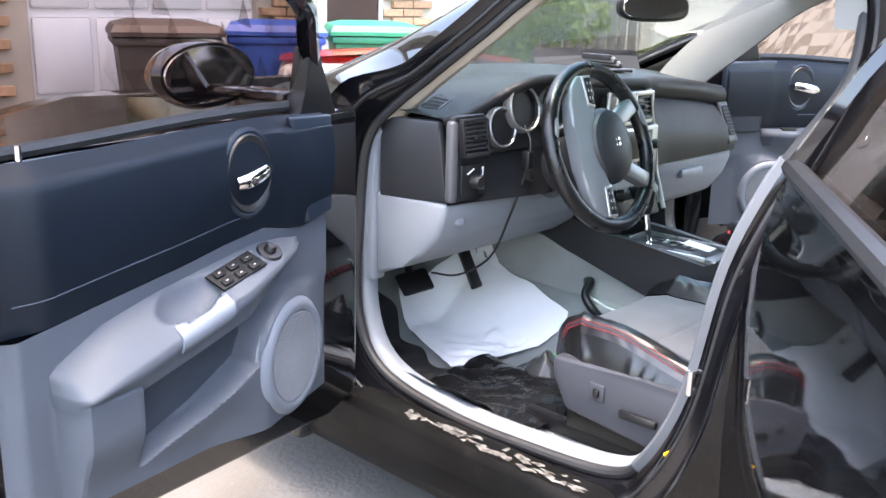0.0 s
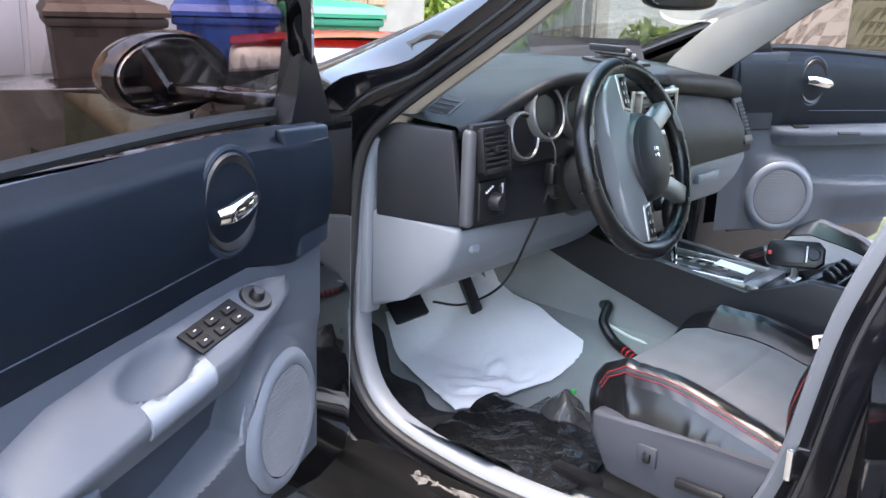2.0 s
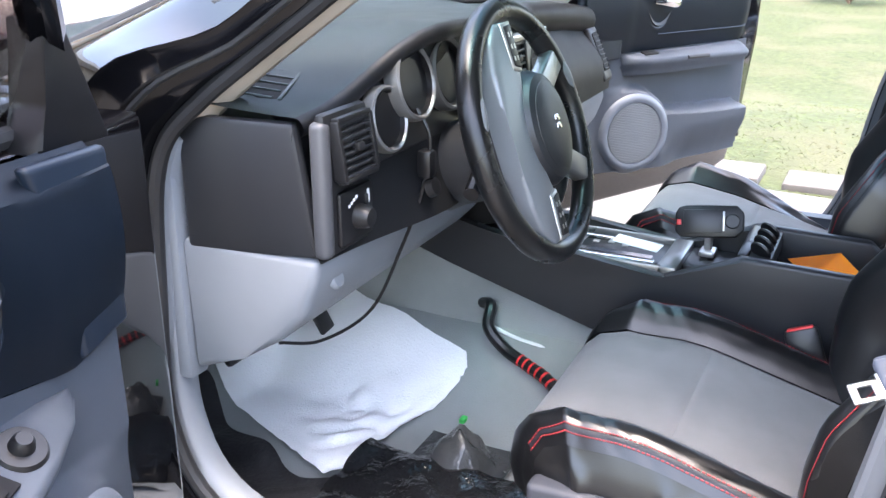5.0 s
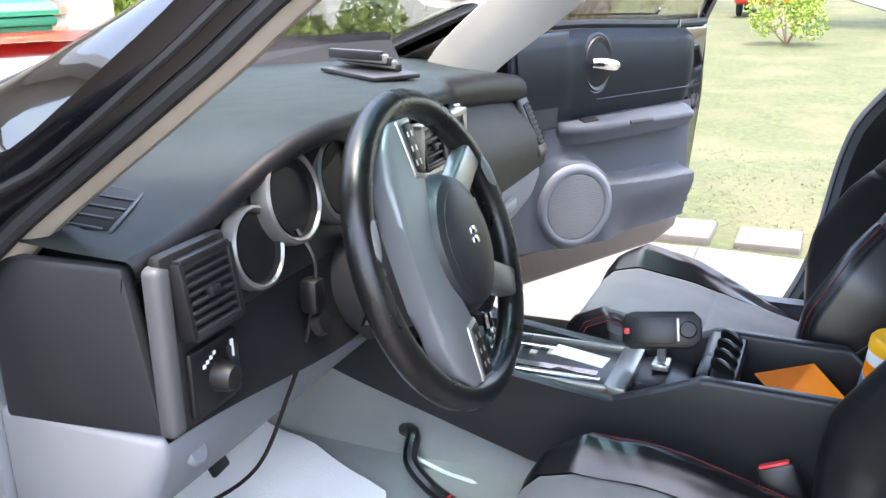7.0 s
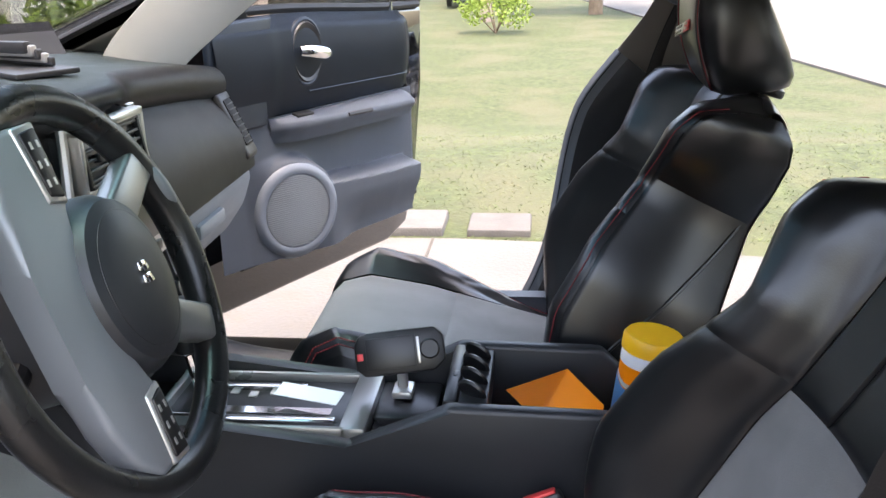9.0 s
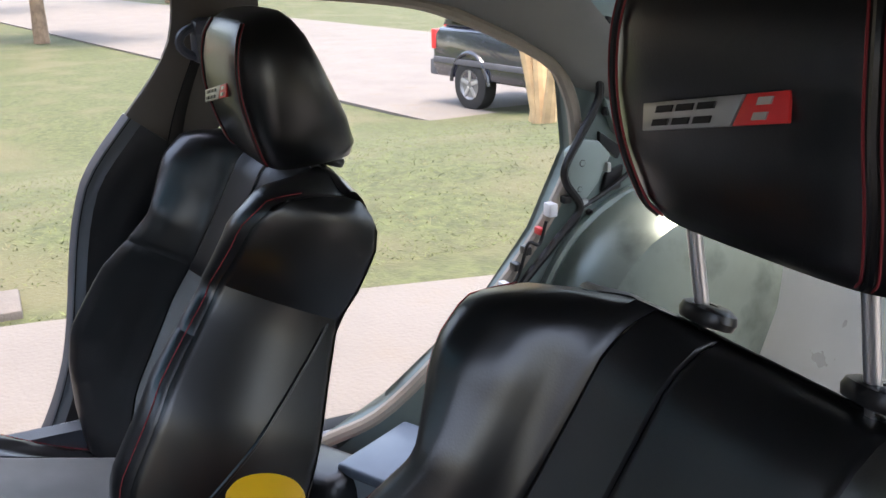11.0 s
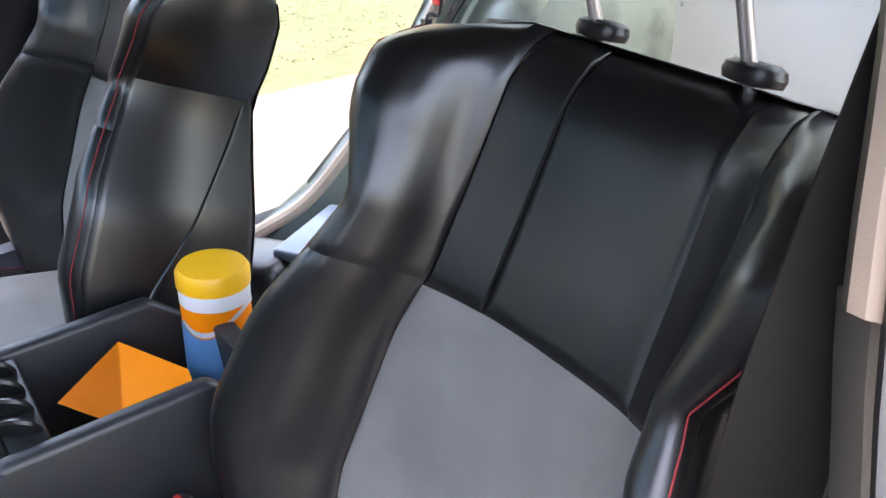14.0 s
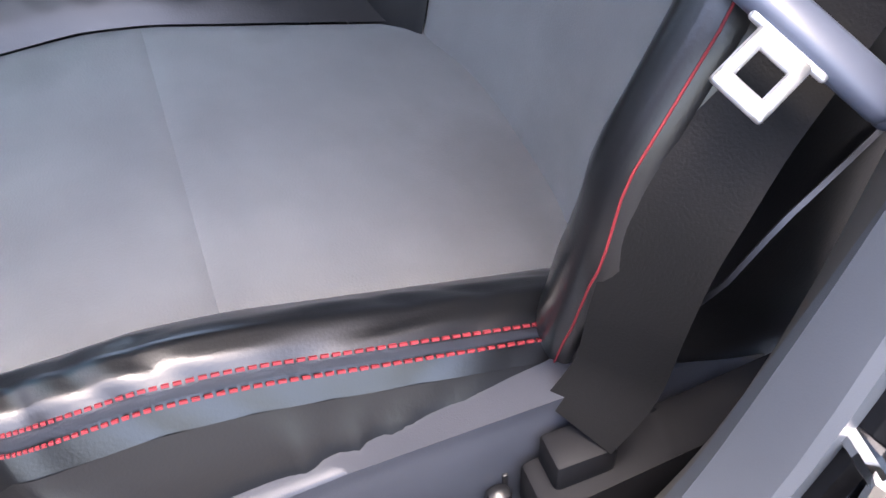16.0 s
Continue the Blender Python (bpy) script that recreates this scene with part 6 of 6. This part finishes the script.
def bin_(x, y, turn, material, label):
    b = empty("wheelie_bin", label, "wheelie bin", "bins", at=(x, y, GZ))
    m = Matrix.Translation((x, y, GZ)) @ Euler((0, 0, radians(turn))).to_matrix().to_4x4()
    r = lambda w, d, z: [m @ Vector(p) for p in ((-w, -d, z), (w, -d, z), (w, d, z), (-w, d, z))]
    part("tub", loft([r(.22, .24, .08), r(.29, .33, 1.0)]), material, b)
    part("rim", bbox((-.315, -.355, .98), (.315, .355, 1.03), .015, m), material, b)
    part("lid", loft([r(.325, .37, 1.035), r(.325, .37, 1.06), r(.30, .34, 1.10), r(.2, .25, 1.125)]), material, b)
    part("front_panel", bbox((-.16, -.335, .62), (.16, -.30, .70), .01, m), material, b)
    for s in (-1, 1):
        w_ = part("wheel", lathe([(.0, .03), (.09, .03), (.12, .02), (.12, -.02), (.0, -.03)], 24, m @ Matrix.Translation((s * .27, .30, .12)) @ Euler((0, radians(90), 0)).to_matrix().to_4x4()), TYRE, b)
    part("handle", tube([m @ Vector((-.25, .40, 1.0)), m @ Vector((.25, .40, 1.0))], .018, 8), material, b)
    return b


bin_(1.65, 3.85, -35, BIN_BLUE, "blue recycling bin with closed lid by the garage")
bin_(2.35, 3.65, -35, BIN_GREEN, "green wheeled bin with closed lid by the garage")
bin_(.84, 3.9, -25, BIN_BROWN, "dark brown wheeled bin by the garage door")

# house front with brick and garage door
HY = 4.7
house = empty("house", "tan brick house front with white garage door", "house")
part("wall", bbox((-3.6, HY + .06, GZ), (.38, HY + .3, 3.2)), MORTAR, house)
part("wall", bbox((2.15, HY + .06, GZ), (4.6, HY + .3, 3.2)), MORTAR, house)
part("wall", bbox((.38, HY + .06, 2.2), (2.15, HY + .3, 3.2)), MORTAR, house)
part("eave", bbox((-3.8, HY - .5, 3.2), (4.8, HY + 4, 3.35)), DOOR_WHITE, house)
gd = part("garage_door", bbox((.38, HY + .12, GZ), (2.15, HY + .18, 2.2)), DOOR_WHITE, house, "white sectional garage door")
for a in range(4):
    for b in range(4):
        part("door_panel", bbox((.42 + .44 * b, HY + .10, GZ + .05 + .56 * a), (.82 + .44 * b, HY + .125, GZ + .55 + .56 * a), .02), DOOR_WHITE, gd)
wd = part("window", bbox((2.75, HY + .02, .9), (3.45, HY + .07, 2.2), .01), DOOR_WHITE, house, "white framed window")
part("pane", bbox((2.82, HY + .0, .98), (3.38, HY + .03, 2.12)), TINT, wd)
part("bar", bbox((2.80, HY - .01, 1.52), (3.40, HY + .035, 1.57)), DOOR_WHITE, wd)
bmr = bmesh.new()
box(bmr, (0, 0, 0), (.235, .05, .062), .004, seg=1)
br_me = bpy.data.meshes.new("brick")
bmr.to_mesh(br_me)
bmr.free()
br_me.materials.append(BRICK)
cnt = 0
for row in range(30):
    for x0, x1 in ((-1.1, .36), (2.17, 2.75), (3.46, 4.1)):
        x = x0 + (.12 if row % 2 else 0)
        while x + .235 < x1 and cnt < 290:
            o = new("brick", br_me)
            o.location = (x, HY + .02, .30 + row * .073)
            o.parent = house
            cnt += 1
            x += .247

# parked red car beyond the bonnet: only its front end shows
rc = empty("parked_red_car", "red car parked nose-in before the bins", "car", at=(0, 0, 0))
cm_ = Matrix.Translation((1.95, 2.95, GZ)) @ Euler((0, 0, radians(-38))).to_matrix().to_4x4()
part("bonnet", sheet(lambda u, v: cm_ @ Vector((u, v, .98 - .05 * (u / .75) ** 2 - .06 * (v / .5) ** 2 * .5)), lin(-.75, .75, 16), lin(-.35, .5, 10), .02), RED_PAINT, rc, "sun-faded red bonnet")
part("bumper", bbox((-.76, -.42, .25), (.76, .5, .90), .08, cm_, 4), mat("grey_bumper", (.3, .29, .28), .6), rc, "grey bumper")
for s in (-1, 1):
    part("wheel", lathe([(.0, .09), (.2, .09), (.3, .07), (.31, -.07), (.0, -.09)], 28, cm_ @ Matrix.Translation((s * .66, .1, .31)) @ Euler((0, radians(90), 0)).to_matrix().to_4x4()), TYRE, rc)

# fence and pale wall to the right of the house
fence = empty("fence", "weathered grey board fence", "fence")
for k in range(24):
    x = 4.7 + .152 * k
    part("board", bbox((x, 6.3 - .35 * (x - 4.7), GZ), (x + .145, 6.325 - .35 * (x - 4.7), 1.85 + .03 * math.sin(k * 3.1)), .004), WOOD_GREY, fence)
thing("wall_pale", bbox((8.2, 4.9, -1.2), (17.5, 5.3, 2.9)), STUCCO, "pale stucco wall of a neighbouring house", "wall", kind="structure")


def leaf_mesh(bm, p, size, rng):
    a = Vector((rng.uniform(-1, 1), rng.uniform(-1, 1), rng.uniform(-.4, 1))).normalized()
    b = a.orthogonal().normalized()
    b.rotate(Matrix.Rotation(rng.uniform(0, 6.28), 3, a))
    c = a.cross(b)
    s = size * rng.uniform(.6, 1.3)
    vs = [bm.verts.new(p + q) for q in (-b * s, c * s * .45, b * s, -c * s * .45)]
    bm.faces.new(vs)


def crown(centres, count, size, seed):
    rng = random.Random(seed)
    bm = bmesh.new()
    for _ in range(count):
        c, r = rng.choice(centres)
        d = Vector((rng.gauss(0, 1), rng.gauss(0, 1), rng.gauss(0, 1))).normalized() * r * rng.uniform(.35, 1.0) ** .5
        leaf_mesh(bm, Vector(c) + Vector((d.x, d.y, d.z * .8)), size, rng)
    return bm


def shrub(x, y, h, w, material, label, seed, n=1600, size=.05, base=None):
    z = ground_z(x, y) if base is None else base
    s = empty("shrub", label, "shrub")
    rng = random.Random(seed)
    cs = [((x + rng.uniform(-.5, .5) * w, y + rng.uniform(-.5, .5) * w, z + h * rng.uniform(.35, .85)), w * rng.uniform(.25, .42)) for _ in range(9)]
    part("crown", crown(cs, n, size, seed), material, s, smooth=0)
    for k in range(5):
        c = cs[k][0]
        part("stem", tube([Vector((x + .05 * k - .1, y, z)), Vector(c)], lambda t: .02 * (1 - .6 * t), 6), BARK, s)
    return s


def tree(x, y, h, r, label, seed, n=5000, size=.16):
    z = ground_z(x, y)
    t_ = empty("tree", label, "tree", "trees")
    rng = random.Random(seed)
    top = Vector((x + rng.uniform(-.4, .4), y, z + h * .55))
    part("trunk", tube(spline([Vector((x, y, z)), Vector((x + .1, y, z + h * .25)), top], 4), lambda t: .22 * h / 7 * (1 - .5 * t), 10), BARK, t_)
    cs = []
    for k in range(11):
        a = rng.uniform(0, 6.28)
        c = top + Vector((math.cos(a) * r * rng.uniform(.2, .8), math.sin(a) * r * rng.uniform(.2, .8), rng.uniform(-.12, .42) * h))
        cs.append((c, r * rng.uniform(.3, .48)))
        part("limb", tube(spline([top - Vector((0, 0, h * .15)), top.lerp(c, .5) + Vector((0, 0, .2)), c], 3), lambda t: .09 * h / 7 * (1 - .7 * t), 7), BARK, t_)
    part("crown", crown(cs, n, size, seed), LEAF, t_, smooth=0)
    return t_


shrub(5.6, 4.9, 2.0, 1.2, LEAF_Y, "sunlit yellow-green shrub before the fence", 3, 2200, .07)
shrub(21.0, .55, 1.25, 1.15, LEAF_Y, "small round shrub on the lawn beside the post", 5, 2400, .05)
fl = empty("flowers", "bright orange flowers on the lawn shrub", "flowers")
for k in range(5):
    a = k * 2.4
    fm = Matrix.Translation((20.45 - .1 * math.cos(a), .60 + .45 * math.sin(a * 1.7), .0 + .28 * ((k * .37) % 1)))
    part("flower", lathe([(0, .0), (.035, .02), (.06, .05), (.05, .07), (0, .04)], 9, fm), ORANGE, fl)
thing("post", bbox((24.0, .80, -1.2), (24.32, 1.1, 2.4), .02), mat("pinkish_post", (.5, .38, .33), .7), "pinkish timber post at the lawn's edge", "post")
fr = empty("red_car", "red saloon parked far down the street", "car")
part("body", bbox((29, .8, -.55), (33.4, 2.6, .0), .15, None, 4), RED_PAINT, fr)
part("cabin", loft([[Vector((x, y, z)) for x, y in ((29.9 + i, .9 + i * .3), (32.7 - i, .9 + i * .3), (32.7 - i, 2.5 - i * .3), (29.9 + i, 2.5 - i * .3))] for i, z in ((0, -.02), (.5, .45))]), RED_PAINT, fr)
for x in (29.9, 32.4):
    for y in (.85, 2.5):
        part("wheel", lathe([(0, .09), (.2, .09), (.31, .07), (.31, -.07), (0, -.09)], 20, Matrix.Translation((x, y, -.62)) @ Euler((radians(90), 0, 0)).to_matrix().to_4x4()), TYRE, fr)
for i, (x, y, h, r) in enumerate([(26, -2.0, 6.5, 3.0), (34, 6, 8, 4), (30, 12, 8, 4), (44, 0, 9, 5), (22, 9.5, 7, 3.4), (46, -9, 9, 5), (60, -20, 10, 6), (40, 20, 9, 5), (14, 14, 7, 3.5)]):
    tree(x, y, h, r, "broad leafy garden tree", 20 + i, 3800, .2)

# street, pavement and parked off-roader
STZ = GZ - .85 + .012
street = Vector((10.0, -5.73, 0))
sd = Vector((4.23, .74, 0)).normalized()


def slab(a, b, w0, w1, z, material, name, label, kind="structure"):
    n = Vector((sd.y, -sd.x, 0))
    pts = [street + sd * a + n * w0, street + sd * b + n * w0, street + sd * b + n * w1, street + sd * a + n * w1]
    bm = prism([(p.x, p.y) for p in pts], "z", z - .3, z)
    return thing(name, bm, material, label, name.replace("_", " "), kind=kind)


slab(-3, 90, 0, 1.1, STZ + .03, CONCRETE, "pavement", "pale concrete pavement at the street")
slab(-14, 120, 1.1, 8.5, STZ, CONCRETE, "road", "bright sunlit concrete street")


def off_roader(origin, yaw):
    """Boxy estate car; local x along its length, nose at -x, y to its far side."""
    c = empty("off_roader", "dark navy off-road car parked at the kerb", "car")
    m = Matrix.Translation(origin) @ Matrix.Rotation(yaw, 4, "Z") @ Matrix.Scale(-1, 4, (1, 0, 0))

    def put(name, bm, material, parent=None, label="", smooth=35):
        bmesh.ops.transform(bm, matrix=m, verts=bm.verts)
        return part(name, bm, material, parent or c, label, smooth)
    side = [(-2.2, .45), (-2.25, .75), (-2.1, 1.02), (-1.0, 1.12), (2.15, 1.12), (2.3, 1.0), (2.32, .55), (2.2, .42)]
    put("lower_body", prism(side, "y", 0, 1.8, .05, seg=3), NAVY_PAINT, None, "dark navy paintwork")
    cab = [(-1.0, 1.12), (-.35, 1.66), (1.75, 1.68), (2.2, 1.12)]
    bm = prism(cab, "y", .08, 1.72, .04, seg=3)
    put("cabin", bm, NAVY_PAINT)
    for x0, x1 in ((-.62, .30), (.36, 1.10), (1.16, 1.82)):
        put("side_window", prism([(x0, 1.16), (x0 + (.34 if x0 < 0 else 0), 1.58), (x1 - (.14 if x1 > 1.5 else 0), 1.58), (x1 + (.1 if x1 > 1.5 else 0), 1.16)], "y", .055, .075, .004), glass("car_glass", (.15, .16, .17)), None, "dark side window")
    put("side_moulding", bbox((-2.2, -.03, .62), (2.25, .02, .70), .01), mat("grey_cladding", (.09, .09, .10), .6), None, "grey side cladding")
    put("rear_bumper", bbox((2.15, .02, .42), (2.42, 1.78, .66), .04), mat("grey_bumper_plastic", (.10, .10, .11), .6), None, "dark grey bumper")
    put("tail_lamp", bbox((2.22, -.012, .80), (2.33, .16, 1.08), .02), RED, None, "red tail lamp")
    for a in (-1.35, 1.42):
        for yy in (.10, 1.70):
            wm = Matrix.Translation((a, yy, .36)) @ Euler((radians(90), 0, 0)).to_matrix().to_4x4()
            w = put("wheel", lathe([(.20, .11), (.30, .12), (.35, .10), (.36, .0), (.35, -.10), (.2, -.11)], 32, wm), TYRE, None, "black tyre")
            put("rim", lathe([(.0, .09), (.05, .10), (.06, .085), (.18, .09), (.21, .115), (.215, .05)], 24, wm), mat("alloy", (.25, .25, .25), .4, metal=.6), w, "grey alloy rim")
            for k in range(5):
                put("spoke", bbox((-.028, .04, .085), (.028, .20, .108), .008, wm @ Matrix.Rotation(k * 2 * math.pi / 5, 4, "Z")), mat("alloy_spoke", (.42, .42, .42), .35, metal=.6), w)
    put("wheel_arch_lip", tube([Vector((1.42 + .42 * math.cos(t), -.005, .38 + .42 * math.sin(t))) for t in lin(0, math.pi, 17)], .03, 8), NAVY_PAINT)
    put("roof_rack", bbox((-.2, .30, 1.70), (1.6, .34, 1.74), .01), BLACK)
    return c


yaw_s = math.atan2(sd.y, sd.x) + math.pi
wheel_at = Vector((10.82, -6.72, STZ))
off_roader(wheel_at - Matrix.Rotation(yaw_s, 3, "Z") @ Vector((-1.42, 0.1, 0)), yaw_s)

# bare tan tree stems on the lawn near the street
tt = empty("young_tree", "slim tan multi-stem tree trunk on the lawn", "tree")
for k, (dx, top) in enumerate(((0, (.25, .1, 2.4)), (.12, (-.3, -.1, 2.3)), (-.1, (-.7, .2, 2.2)), (.05, (.7, .3, 2.2)))):
    b0 = Vector((6.6 + dx, -5.2, ground_z(6.6, -5.2)))
    part("stem", tube(spline([b0, b0 + Vector((top[0] * .3, top[1] * .3, .8)), b0 + Vector(top)], 5), lambda t: .075 * (1 - .5 * t), 9), mat("pale_bark", (.48, .33, .18), .85, vary=.2, bump=.4, bscale=50), tt)


shrub(7.4, 4.2, 1.5, 1.1, LEAF_Y, "sunlit yellow-green shrub before the fence", 31, 2200, .07)
shrub(9.6, 4.4, 1.1, .9, LEAF, "low leafy shrub before the pale wall", 32, 1800, .06)

# short grass blades over the lawn beyond the edging
rngg = np.random.default_rng(4)
NB = 60000
gx, gy = 2.75 + 11 * rngg.random(NB) ** 1.7, rngg.uniform(-6.0, 5.0, NB)
lo_x = np.array([drive_edge(float(q)) + .02 for q in gy])
keep = (gx > lo_x) & ~((gx > 2.78) & (gx < 3.12) & (gy > -.9))
gx, gy = gx[keep], gy[keep]
gz = np.array([ground_z(float(a), float(b)) for a, b in zip(gx, gy)])
ang, hh = rngg.uniform(0, 6.283, len(gx)), rngg.uniform(.005, .014, len(gx))
ww, lean = rngg.uniform(.003, .006, len(gx)), rngg.uniform(-.045, .045, (len(gx), 2))
va = np.stack([gx + ww * np.cos(ang), gy + ww * np.sin(ang), gz - .004], 1)
vb = np.stack([gx - ww * np.cos(ang), gy - ww * np.sin(ang), gz - .004], 1)
vc = np.stack([gx + lean[:, 0], gy + lean[:, 1], gz + hh], 1)
me = bpy.data.meshes.new("grass")
me.from_pydata(np.stack([va, vb, vc], 1).reshape(-1, 3).tolist(), [], np.arange(len(gx) * 3).reshape(-1, 3).tolist())
me.materials.append(BLADE)
tagged(new("grass", me), "short patchy green and straw coloured lawn grass", "grass", kind="stuff")
